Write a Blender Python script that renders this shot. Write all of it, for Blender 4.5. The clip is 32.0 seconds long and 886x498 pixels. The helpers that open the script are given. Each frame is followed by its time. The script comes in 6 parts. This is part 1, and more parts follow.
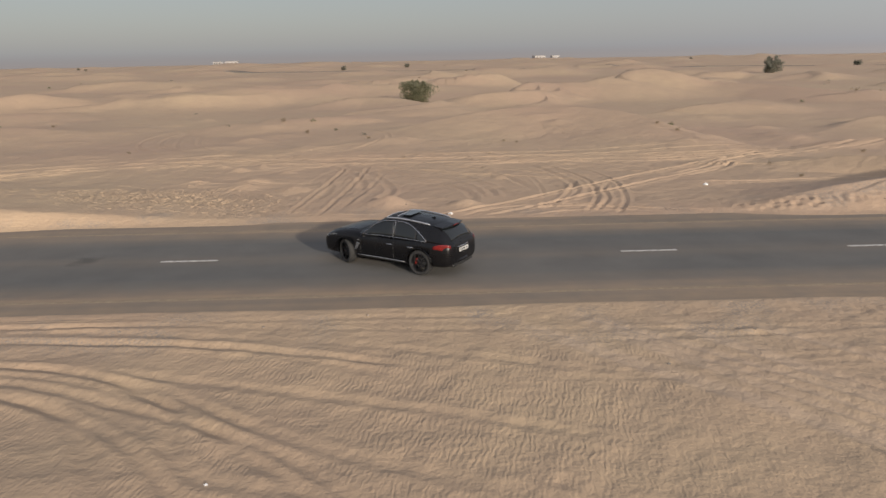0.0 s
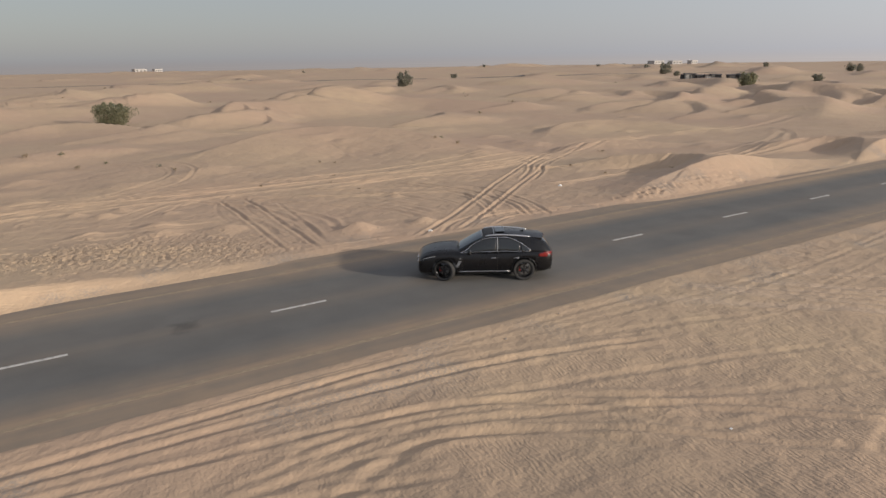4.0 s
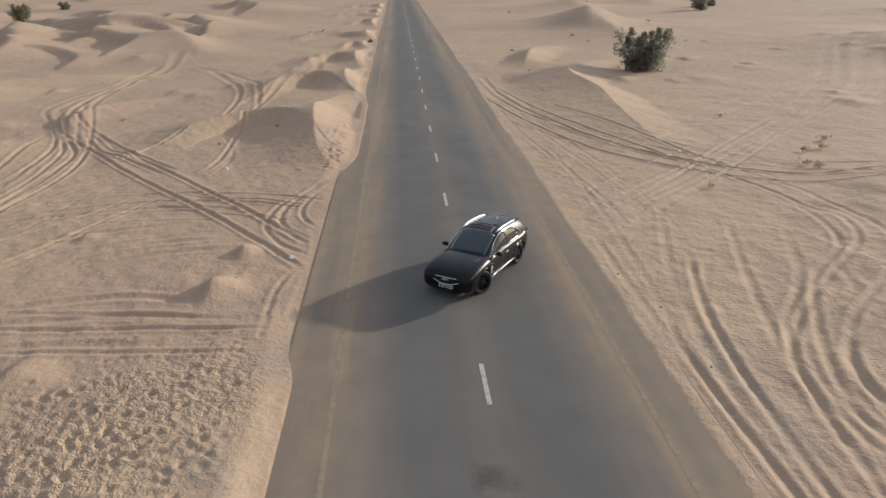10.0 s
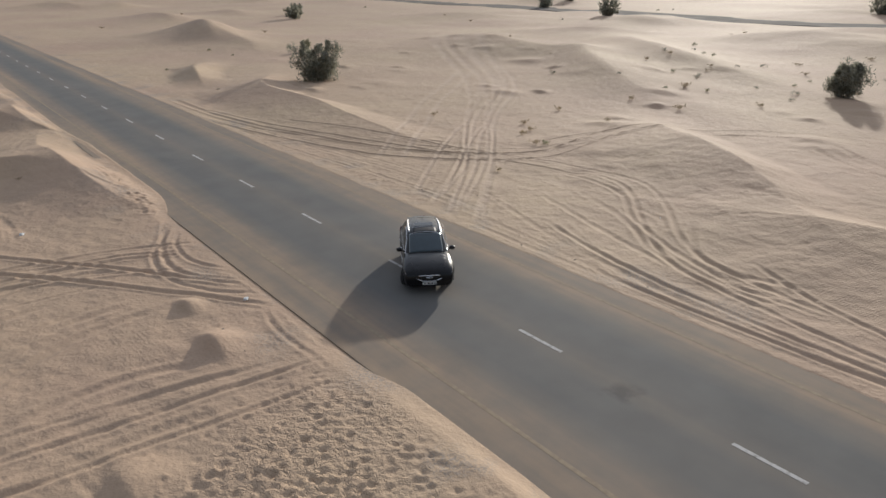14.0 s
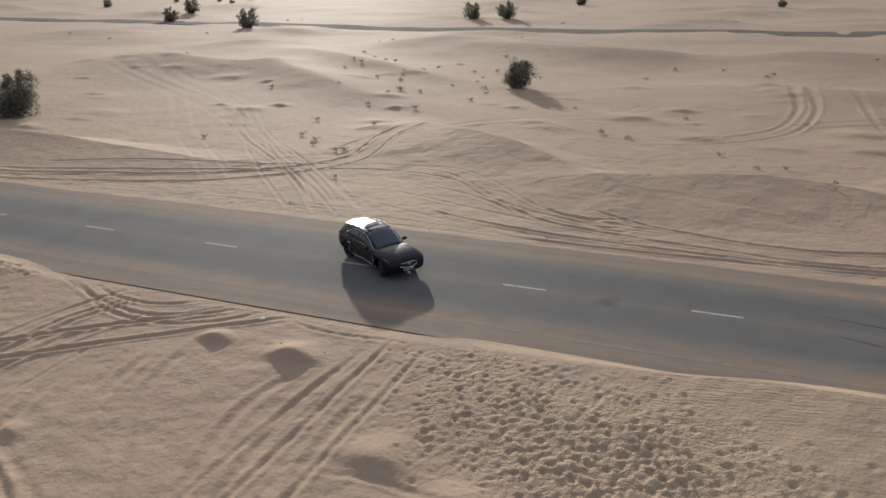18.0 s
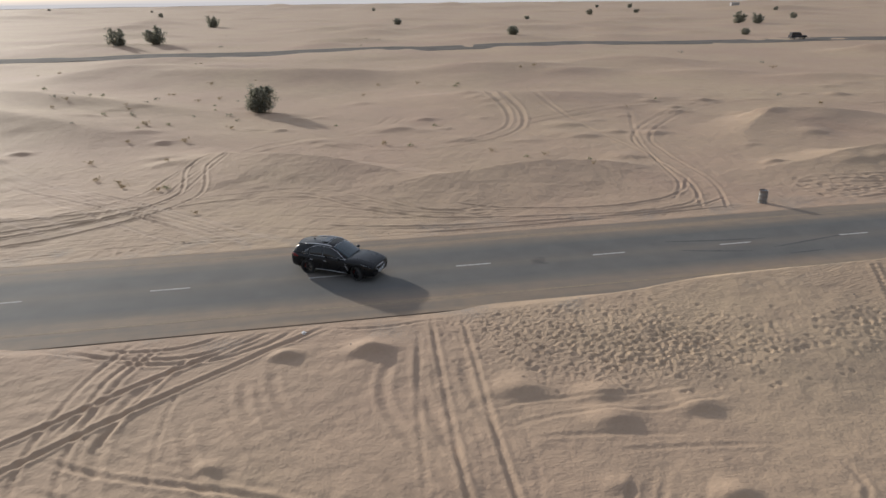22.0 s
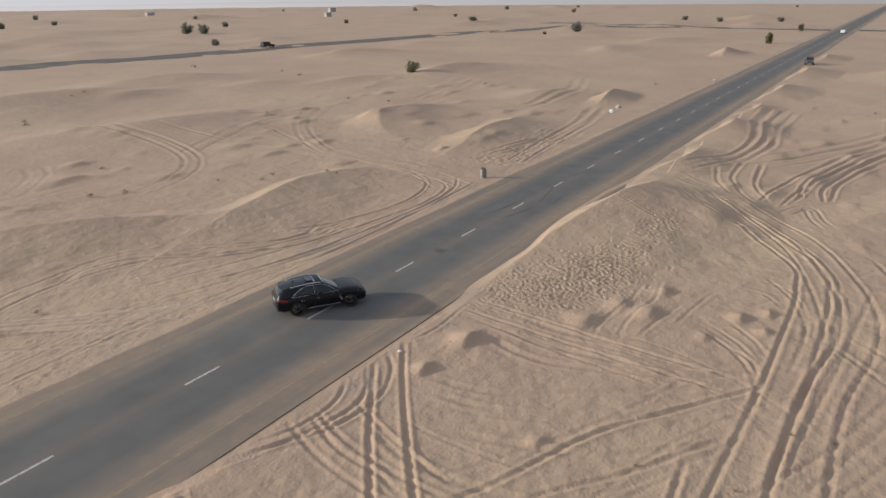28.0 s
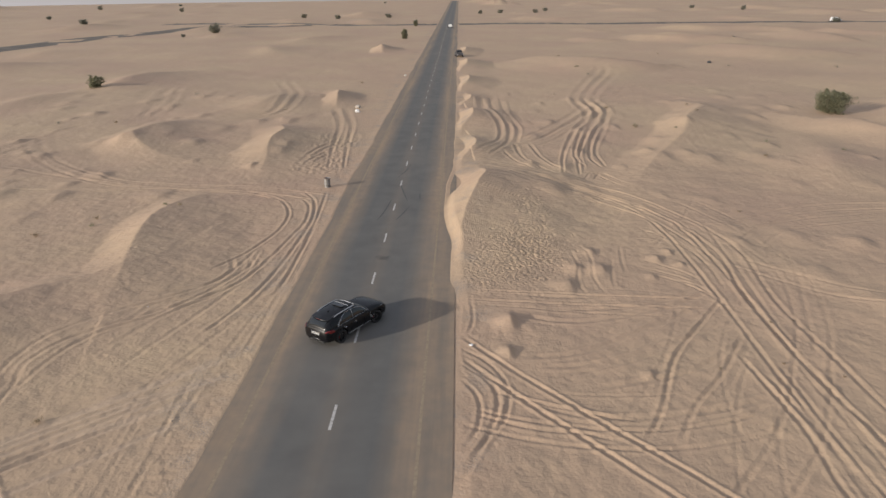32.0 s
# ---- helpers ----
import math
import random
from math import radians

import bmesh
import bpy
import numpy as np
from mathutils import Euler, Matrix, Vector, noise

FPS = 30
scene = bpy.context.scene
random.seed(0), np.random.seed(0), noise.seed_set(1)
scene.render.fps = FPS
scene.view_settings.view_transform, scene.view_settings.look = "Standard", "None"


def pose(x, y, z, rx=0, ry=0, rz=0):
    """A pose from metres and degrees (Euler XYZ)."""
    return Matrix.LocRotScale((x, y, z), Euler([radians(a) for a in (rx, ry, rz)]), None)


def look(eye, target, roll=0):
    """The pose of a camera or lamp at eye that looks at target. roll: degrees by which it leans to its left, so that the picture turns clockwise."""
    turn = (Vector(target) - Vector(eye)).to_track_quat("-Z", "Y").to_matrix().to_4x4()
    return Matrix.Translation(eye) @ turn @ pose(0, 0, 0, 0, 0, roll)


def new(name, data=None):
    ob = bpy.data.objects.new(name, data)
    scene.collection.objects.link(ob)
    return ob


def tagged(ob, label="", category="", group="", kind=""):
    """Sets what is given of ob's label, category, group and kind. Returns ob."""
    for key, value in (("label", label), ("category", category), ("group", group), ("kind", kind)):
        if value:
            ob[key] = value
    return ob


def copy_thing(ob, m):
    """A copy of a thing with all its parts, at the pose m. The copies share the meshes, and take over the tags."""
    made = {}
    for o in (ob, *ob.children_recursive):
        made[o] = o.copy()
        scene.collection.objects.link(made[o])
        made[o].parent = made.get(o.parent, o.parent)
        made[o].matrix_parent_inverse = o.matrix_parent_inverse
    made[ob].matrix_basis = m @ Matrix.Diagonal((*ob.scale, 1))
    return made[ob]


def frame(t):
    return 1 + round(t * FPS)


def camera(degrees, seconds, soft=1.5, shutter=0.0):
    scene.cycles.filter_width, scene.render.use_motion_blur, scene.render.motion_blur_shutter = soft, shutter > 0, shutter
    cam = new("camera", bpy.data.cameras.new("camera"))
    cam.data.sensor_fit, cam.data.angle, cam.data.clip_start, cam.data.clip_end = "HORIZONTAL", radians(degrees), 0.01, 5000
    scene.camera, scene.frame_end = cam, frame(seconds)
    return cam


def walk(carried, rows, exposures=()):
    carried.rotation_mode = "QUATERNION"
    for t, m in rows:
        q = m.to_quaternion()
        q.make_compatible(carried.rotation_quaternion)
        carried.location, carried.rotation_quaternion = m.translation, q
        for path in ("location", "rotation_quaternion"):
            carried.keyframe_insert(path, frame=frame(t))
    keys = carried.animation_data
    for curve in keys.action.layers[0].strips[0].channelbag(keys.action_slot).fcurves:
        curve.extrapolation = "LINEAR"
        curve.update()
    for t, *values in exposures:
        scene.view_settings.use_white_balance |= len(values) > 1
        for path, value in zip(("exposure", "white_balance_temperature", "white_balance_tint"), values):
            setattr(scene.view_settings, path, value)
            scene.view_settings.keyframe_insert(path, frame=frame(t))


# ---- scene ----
cam = camera(65.5, 32.0, soft=1.55)
ROWS = [
    (0, -0.568, -22.467, 6.526, -1.22, -15.68, 1.04),
    (0.5, -2.632, -23.037, 6.756, -6.37, -15.69, 1.23),
    (1, -4.412, -23.386, 6.936, -10.60, -15.71, 1.23),
    (1.5, -6.501, -23.604, 7.106, -14.72, -15.65, 1.09),
    (2, -8.601, -23.574, 7.291, -18.39, -15.57, 0.96),
    (2.5, -10.737, -23.267, 7.443, -21.81, -15.43, 0.84),
    (4.5, -18.054, -19.535, 7.921, -36.89, -15.34, 0.91),
    (5, -19.605, -18.162, 8.136, -40.92, -15.54, 0.92),
    (5.5, -20.995, -16.571, 8.365, -45.24, -15.88, 0.99),
    (6, -22.167, -14.748, 8.593, -50.08, -16.36, 0.97),
    (6.5, -23.107, -12.715, 8.819, -55.29, -16.92, 0.98),
    (7, -23.775, -10.526, 9.013, -60.62, -17.52, 0.90),
    (7.5, -24.159, -8.273, 9.216, -66.00, -18.33, 0.92),
    (8, -24.369, -6.021, 9.413, -71.48, -19.29, 0.87),
    (8.5, -24.420, -3.866, 9.551, -76.98, -20.12, 0.84),
    (9, -24.368, -1.782, 9.710, -82.49, -20.86, 0.72),
    (9.5, -24.244, 0.122, 9.889, -88.06, -21.56, 0.78),
    (10, -24.047, 1.949, 10.051, -93.63, -22.14, 0.70),
    (10.5, -23.795, 3.682, 10.209, -99.14, -22.49, 0.56),
    (11, -23.544, 5.305, 10.350, -104.40, -22.63, 0.53),
    (11.5, -23.309, 6.841, 10.502, -109.26, -22.73, 0.55),
    (12, -23.077, 8.380, 10.665, -113.71, -22.68, 0.50),
    (12.5, -22.879, 9.895, 10.827, -117.67, -22.64, 0.37),
    (13, -22.728, 11.436, 10.962, -121.22, -22.55, 0.41),
    (13.5, -22.572, 13.055, 11.123, -124.82, -22.31, 0.38),
    (14, -22.437, 14.765, 11.284, -128.34, -21.98, 0.38),
    (14.5, -22.219, 16.552, 11.445, -131.71, -21.70, 0.35),
    (16.5, -19.071, 22.969, 11.953, -146.38, -20.87, 0.29),
    (17, -17.754, 24.272, 12.114, -150.68, -20.97, 0.29),
    (17.5, -16.288, 25.452, 12.314, -155.24, -21.25, 0.28),
    (18, -14.762, 26.554, 12.474, -160.11, -21.57, 0.40),
    (18.5, -13.122, 27.621, 12.634, -165.23, -21.92, 0.41),
    (19, -11.471, 28.645, 12.781, -170.40, -22.13, 0.53),
    (19.5, -9.782, 29.615, 12.943, -175.47, -22.21, 0.62),
    (20, -8.051, 30.560, 13.121, -180.38, -22.15, 0.66),
    (20.5, -6.226, 31.426, 13.301, -183.33, -21.63, 0.67),
    (21, -4.488, 32.286, 13.471, -185.41, -21.17, 0.69),
    (21.5, -2.692, 33.083, 13.632, -187.90, -20.77, 0.68),
    (22, -0.758, 33.681, 13.811, -190.92, -20.44, 0.60),
    (22.5, 1.274, 34.054, 13.996, -194.33, -20.18, 0.54),
    (23, 3.379, 34.172, 14.201, -197.98, -20.03, 0.54),
    (23.5, 5.529, 34.047, 14.399, -201.82, -19.96, 0.51),
    (24, 7.727, 33.689, 14.603, -205.69, -19.93, 0.44),
    (24.5, 9.905, 33.123, 14.799, -209.61, -19.95, 0.42),
    (25, 12.065, 32.372, 15.000, -213.55, -19.98, 0.47),
    (25.5, 14.205, 31.393, 15.217, -217.52, -20.04, 0.41),
    (27.5, 21.992, 25.869, 15.964, -233.13, -20.25, 0.43),
    (28, 23.689, 24.105, 16.149, -237.01, -20.36, 0.48),
    (28.5, 25.313, 22.197, 16.349, -240.91, -20.45, 0.50),
    (29, 26.807, 20.159, 16.539, -244.86, -20.52, 0.50),
    (29.5, 28.173, 18.020, 16.680, -248.79, -20.52, 0.52),
    (30, 29.420, 15.714, 16.883, -252.84, -20.60, 0.44),
    (30.5, 30.494, 13.307, 17.064, -256.88, -20.68, 0.37),
    (31, 31.392, 10.852, 17.263, -260.85, -20.72, 0.36),
    (31.5, 32.122, 8.264, 17.530, -264.84, -20.81, 0.36),
    (32, 32.680, 5.626, 17.880, -268.76, -20.90, 0.54),
]
walk(cam, [(t, pose(x, y, z, 90 + pitch, roll, yaw)) for t, x, y, z, yaw, pitch, roll in ROWS],
     [(0.0, 0.31, 6420, 9), (6.0, 0.35, 6290, 8), (9.0, 0.43, 6140, 7), (11.5, 0.38, 6040, 6), (14.0, 0.26, 5980, 6), (18.0, 0.13, 5960, 6), (21.0, 0.20, 5930, 6), (28.0, 0.41, 5980, 7), (32.0, 0.39, 6180, 8)])

# ---- light ----
SUN_AZ, SUN_EL = radians(-60.5), radians(14.0)      # direction towards the sun, from +x
world = bpy.data.worlds.new("sky")
scene.world = world
world.use_nodes = True
wn = world.node_tree.nodes
sky = wn.new("ShaderNodeTexSky")
sky.sky_type, sky.sun_disc = "NISHITA", False
sky.sun_elevation, sky.sun_rotation = SUN_EL, radians(90) - SUN_AZ
sky.air_density, sky.dust_density, sky.ozone_density, sky.altitude = 1.0, 1.6, 1.0, 30
veil = wn.new("ShaderNodeMix")                       # a veil of dust in the air over the blue
veil.data_type = "RGBA"
veil.inputs[0].default_value = 0.78
world.node_tree.links.new(sky.outputs[0], veil.inputs[6])
# dusty air scatters forwards: the veil brightens smoothly towards the sun
toward = wn.new("ShaderNodeVectorMath")
toward.operation = "DOT_PRODUCT"
toward.inputs[1].default_value = (math.cos(SUN_AZ), math.sin(SUN_AZ), 0.0)
world.node_tree.links.new(wn.new("ShaderNodeTexCoord").outputs["Generated"], toward.inputs[0])
swell = wn.new("ShaderNodeMapRange")
swell.interpolation_type = "SMOOTHSTEP"
for socket, value in zip(swell.inputs[1:5], (-1.0, 1.0, 0.65, 1.5)):
    socket.default_value = value
world.node_tree.links.new(toward.outputs["Value"], swell.inputs[0])
dust = wn.new("ShaderNodeVectorMath")
dust.operation = "SCALE"
dust.inputs[0].default_value = (3.1, 3.08, 3.4)
world.node_tree.links.new(swell.outputs[0], dust.inputs["Scale"])
world.node_tree.links.new(dust.outputs[0], veil.inputs[7])
world.node_tree.links.new(veil.outputs[2], wn["Background"].inputs["Color"])
wn["Background"].inputs["Strength"].default_value = 0.125
sun = new("sun", bpy.data.lights.new("sun", "SUN"))
sun.data.energy, sun.data.angle, sun.data.color = 3.25, radians(1.5), (1.0, 0.88, 0.75)
sun_dir = Vector((math.cos(SUN_EL) * math.cos(SUN_AZ), math.cos(SUN_EL) * math.sin(SUN_AZ), math.sin(SUN_EL)))
sun.matrix_world = look(sun_dir * 200, (0, 0, 0))


# ---- materials ----
class Nodes:
    """Short ways to wire one material."""

    def __init__(self, name):
        self.mat = bpy.data.materials.new(name)
        self.mat.use_nodes = True
        self.tree = self.mat.node_tree
        self.bsdf = self.tree.nodes["Principled BSDF"]

    def add(self, kind, **values):
        node = self.tree.nodes.new("ShaderNode" + kind)
        for key, value in values.items():
            setattr(node, key, value)
        return node

    def wire(self, a, b):
        self.tree.links.new(a, b)

    def put(self, node, **values):
        for key, value in values.items():
            socket = node.inputs[key.replace("_", " ")]
            if hasattr(value, "is_linked"):
                self.wire(value, socket)
            else:
                socket.default_value = value
        return node

    def coords(self):
        return self.add("TexCoord").outputs["Object"]

    def noise(self, scale, detail=4.0, vector=None, rough=0.55, distortion=0.0):
        n = self.put(self.add("TexNoise"), Scale=scale, Detail=detail, Roughness=rough, Distortion=distortion)
        self.wire(vector if vector is not None else self.coords(), n.inputs["Vector"])
        return n.outputs["Fac"]

    def scaled(self, x, y, z, turn=0.0):
        m = self.add("Mapping")
        m.inputs["Scale"].default_value = (x, y, z)
        m.inputs["Rotation"].default_value = (0, 0, turn)
        self.wire(self.coords(), m.inputs["Vector"])
        return m.outputs[0]

    def ramp(self, fac, *stops):
        r = self.add("ValToRGB")
        e = r.color_ramp.elements
        while len(e) < len(stops):
            e.new(0.5)
        for k, (p, c) in zip(e, stops):
            k.position = p
            k.color = (*c, 1) if hasattr(c, "__len__") else (c, c, c, 1)
        self.wire(fac, r.inputs[0])
        return r.outputs["Color"]

    def mix(self, fac, a, b, blend="MIX"):
        m = self.add("Mix", data_type="RGBA", blend_type=blend)
        for socket, value in ((m.inputs[0], fac), (m.inputs[6], a), (m.inputs[7], b)):
            if hasattr(value, "is_linked"):
                self.wire(value, socket)
            elif hasattr(value, "__len__"):
                socket.default_value = (*value, 1)
            else:
                socket.default_value = value
        return m.outputs[2]

    def calc(self, operation, a, b=0.0):
        m = self.add("Math", operation=operation)
        for socket, value in zip(m.inputs, (a, b)):
            if hasattr(value, "is_linked"):
                self.wire(value, socket)
            else:
                socket.default_value = value
        return m.outputs[0]

    def add_vectors(self, a, b):
        m = self.add("VectorMath", operation="ADD")
        self.wire(a, m.inputs[0])
        self.wire(b, m.inputs[1])
        return m.outputs[0]

    def bump(self, height, strength, distance, before=None):
        b = self.put(self.add("Bump"), Strength=strength, Distance=distance, Height=height)
        if before is not None:
            self.wire(before, b.inputs["Normal"])
        return b.outputs[0]

    def done(self, colour=None, rough=0.6, metal=0.0, normal=None, **more):
        self.put(self.bsdf, Roughness=rough, Metallic=metal)
        if colour is not None:
            if hasattr(colour, "is_linked"):
                self.wire(colour, self.bsdf.inputs["Base Color"])
            else:
                self.bsdf.inputs["Base Color"].default_value = (*colour, 1)
        if normal is not None:
            self.wire(normal, self.bsdf.inputs["Normal"])
        for key, value in more.items():
            self.bsdf.inputs[key.replace("_", " ")].default_value = value
        return self.mat


def sand_material():
    n = Nodes("sand")
    big = n.noise(0.045, 5)
    mid = n.noise(0.6, 5)
    fine = n.noise(9.0, 4)
    tone = n.ramp(big, (0.35, (0.432, 0.300, 0.210)), (0.65, (0.470, 0.347, 0.226)))
    tone = n.mix(n.ramp(mid, (0.38, 0.0), (0.72, 0.55)), tone, (0.390, 0.283, 0.196))
    tone = n.mix(n.ramp(fine, (0.5, 0.0), (0.8, 0.35)), tone, (0.350, 0.255, 0.180))
    # grey gravel spilled along the tarmac's edges
    sep = n.add("SeparateXYZ")
    n.wire(n.coords(), sep.inputs[0])
    side = n.calc("ABSOLUTE", sep.outputs[1])
    near = n.ramp(n.calc("DIVIDE", side, 20.0), (0.24, 0.0), (0.27, 0.9), (0.33, 0.75), (0.42, 0.0))
    gravel = n.calc("MULTIPLY", near, n.ramp(n.noise(0.35, 6), (0.5, 0.0), (0.62, 1.0)))
    gravel = n.calc("MULTIPLY", gravel, n.ramp(n.noise(14.0, 2), (0.42, 0.0), (0.6, 1.0)))
    tone = n.mix(gravel, tone, (0.27, 0.235, 0.20))
    tone = n.mix(n.add("Attribute", attribute_name="pale").outputs["Fac"], tone, (0.56, 0.43, 0.33))
    # wind ripples: across the wind on the flats to the south, along the bank to the north
    waves = []
    for sx, sy, turn in ((2.9, 1.5, 0.45), (0.75, 2.0, -0.12)):
        wave = n.add("TexWave", wave_type="BANDS", bands_direction="X" if sx > sy else "Y", wave_profile="SIN")
        n.put(wave, Scale=1.0, Distortion=8.5, Detail=3.0, Detail_Scale=1.5)
        n.wire(n.scaled(sx, sy, 1.0, turn), wave.inputs["Vector"])
        waves.append(wave.outputs["Fac"])
    ripple = n.mix(n.calc("GREATER_THAN", sep.outputs[1], 0.0), *waves)
    ripple = n.calc("MULTIPLY", ripple, n.add("Attribute", attribute_name="ripple").outputs["Fac"])
    ripple = n.calc("MULTIPLY", ripple, n.ramp(n.noise(2.6, 3), (0.36, 0.25), (0.6, 1.15)))
    b = n.bump(ripple, 0.45, 0.019)
    # churned sand where people have walked
    cells = n.put(n.add("TexVoronoi", feature="SMOOTH_F1"), Scale=5.6, Smoothness=0.4)
    n.wire(n.add_vectors(n.coords(), n.noise(3.0, 3)), cells.inputs["Vector"])
    b = n.bump(n.calc("MULTIPLY", cells.outputs["Distance"], n.add("Attribute", attribute_name="trod").outputs["Fac"]), 0.8, 0.07, b)
    # the ladders that tyres leave, lumps and grain
    along = n.calc("SINE", n.calc("MULTIPLY", n.add("Attribute", attribute_name="along").outputs["Fac"], 34.0))
    b = n.bump(n.calc("MULTIPLY", along, n.calc("MULTIPLY", n.add("Attribute", attribute_name="tread").outputs["Fac"], n.ramp(n.noise(0.9, 3), (0.42, 0.1), (0.62, 1.0)))), 0.4, 0.009, b)
    b = n.bump(n.noise(0.4, 6, rough=0.62), 0.45, 0.24, b)
    b = n.bump(n.noise(1.6, 5), 0.6, 0.06, b)
    b = n.bump(n.noise(7.0, 4), 0.6, 0.03, b)
    b = n.bump(n.noise(26.0, 3), 0.45, 0.008, b)
    return n.done(tone, 0.85, normal=b, Specular_IOR_Level=0.26)


def asphalt_material():
    n = Nodes("worn_asphalt")
    sep = n.add("SeparateXYZ")
    n.wire(n.coords(), sep.inputs[0])
    side = n.calc("ABSOLUTE", sep.outputs[1])
    long = n.noise(1.0, 5, n.scaled(0.05, 0.9, 1.0))
    mid = n.noise(0.5, 6)
    grain = n.noise(60.0, 3)
    tone = n.ramp(mid, (0.3, (0.120, 0.1165, 0.1085)), (0.7, (0.1525, 0.1475, 0.136)))
    tone = n.mix(n.ramp(grain, (0.4, 0.0), (0.75, 0.5)), tone, (0.088, 0.087, 0.083))
    # lanes polished by tyres, then drifted sand that thickens to the edges
    lane = n.ramp(n.calc("DIVIDE", side, 5.0), (0.0, 0.25), (0.15, 0.05), (0.40, 0.0), (0.56, 0.35), (0.74, 0.95), (0.86, 0.7), (1.0, 0.85))
    dust = n.calc("MULTIPLY", lane, n.ramp(long, (0.25, 0.3), (0.62, 1.0)))
    dust = n.calc("MULTIPLY", dust, n.ramp(n.noise(1.1, 4), (0.25, 0.62), (0.7, 1.0)))
    tone = n.mix(dust, tone, (0.37, 0.265, 0.172))
    patch = n.ramp(n.noise(0.16, 4, n.scaled(0.35, 1.0, 1.0)), (0.52, 0.0), (0.7, 0.35))
    tone = n.mix(patch, tone, (0.21, 0.185, 0.155))
    # an old oil stain
    spot = n.add("VectorMath", operation="DISTANCE")
    n.wire(n.add_vectors(n.coords(), n.noise(1.5, 3)), spot.inputs[0])
    spot.inputs[1].default_value = (-11.9, 0.85, 0.5)
    tone = n.mix(n.ramp(spot.outputs["Value"], (0.25, 0.6), (0.62, 0.0)), tone, (0.062, 0.06, 0.056))
    b = n.bump(n.noise(80.0, 3), 0.25, 0.006)
    b = n.bump(mid, 0.2, 0.02, b)
    return n.done(tone, 0.85, normal=b, Specular_IOR_Level=0.25)


def painted_line(name, paint, worn, lo, hi):
    n = Nodes(name)
    wear = n.ramp(n.noise(5.0, 6), (lo, 0.0), (hi, 1.0))
    tone = n.mix(wear, worn, paint)
    return n.done(tone, 0.85, normal=n.bump(n.noise(70.0, 2), 0.2, 0.004), Specular_IOR_Level=0.12)


def plain(name, colour, rough=0.5, metal=0.0, vary=0.12, scale=6.0, **more):
    n = Nodes(name)
    dark = [c * (1 - vary) for c in colour]
    light = [min(1, c * (1 + vary)) for c in colour]
    tone = n.ramp(n.noise(scale, 4), (0.35, dark), (0.65, light))
    return n.done(tone, rough, metal, **more)


def leaf_material(name, dark, light):
    n = Nodes(name)
    tone = n.mix(n.add("NewGeometry").outputs["Random Per Island"], dark, light)
    n.done(tone, 0.8, Specular_IOR_Level=0.2)
    # thin leaves let some light through
    thin, both = n.add("BsdfTranslucent"), n.add("MixShader")
    n.wire(tone, thin.inputs["Color"])
    both.inputs[0].default_value = 0.6
    n.wire(n.bsdf.outputs[0], both.inputs[1])
    n.wire(thin.outputs[0], both.inputs[2])
    n.wire(both.outputs[0], n.tree.nodes["Material Output"].inputs["Surface"])
    return n.mat


def paint_material():
    n = Nodes("black_car_paint")
    dusty = n.ramp(n.noise(2.2, 5), (0.45, 0.0), (0.8, 0.05))
    tone = n.mix(dusty, (0.005, 0.005, 0.006), (0.08, 0.07, 0.06))
    n.done(tone, 0.2, Coat_Weight=0.2, Coat_Roughness=0.1, Specular_IOR_Level=0.25)
    n.wire(n.ramp(n.noise(3.0, 5), (0.3, 0.24), (0.75, 0.38)), n.bsdf.inputs["Roughness"])
    return n.mat


SAND = sand_material()
ASPHALT = asphalt_material()
WHITE_LINE = painted_line("white_road_paint", (0.50, 0.48, 0.45), (0.24, 0.225, 0.20), 0.32, 0.5)
YELLOW_LINE = painted_line("faded_yellow_paint", (0.34, 0.275, 0.19), (0.27, 0.21, 0.15), 0.40, 0.70)
PAINT = paint_material()
GLASS = plain("tinted_glass", (0.012, 0.014, 0.015), 0.06, 0.0, 0.05, Coat_Weight=0.3)
SCREEN = plain("windscreen_glass", (0.018, 0.036, 0.046), 0.05, 0.0, 0.1, Coat_Weight=0.5)
CHROME = plain("chrome", (0.75, 0.75, 0.76), 0.16, 1.0, 0.05)
SILVER = plain("satin_silver", (0.62, 0.62, 0.63), 0.32, 0.85, 0.05)
TYRE = plain("tyre_rubber", (0.028, 0.027, 0.026), 0.85, 0.0, 0.3, 20)
RIM = plain("black_alloy", (0.03, 0.03, 0.032), 0.3, 0.6, 0.1)
DISC = plain("brake_steel", (0.30, 0.29, 0.28), 0.4, 0.9, 0.1)
CALIPER = plain("red_caliper", (0.32, 0.03, 0.02), 0.4)
TAIL = plain("red_lens", (0.17, 0.010, 0.010), 0.15, 0.0, 0.15, Coat_Weight=0.6)
LAMP = plain("headlamp_lens", (0.50, 0.51, 0.52), 0.16, 0.15, 0.2, Coat_Weight=0.8)
TRIM = plain("black_plastic", (0.016, 0.016, 0.016), 0.6)
PLATE = plain("white_plate", (0.55, 0.55, 0.53), 0.45, 0.0, 0.03)
INK = plain("dark_ink", (0.05, 0.05, 0.05), 0.6)
BARK = plain("grey_bark", (0.16, 0.12, 0.085), 0.9, 0.0, 0.3, 8)
LEAF = leaf_material("dusty_leaves", (0.20, 0.20, 0.125), (0.34, 0.325, 0.215))
LEAF_DARK = leaf_material("dark_leaves", (0.20, 0.196, 0.155), (0.33, 0.318, 0.25))
TWIG = leaf_material("dry_twigs", (0.26, 0.205, 0.13), (0.42, 0.34, 0.23))
STEEL = plain("galvanised_steel", (0.26, 0.25, 0.235), 0.6, 0.4, 0.2, 5)
RUST = plain("rusty_steel", (0.24, 0.13, 0.075), 0.85, 0.1, 0.3, 7)
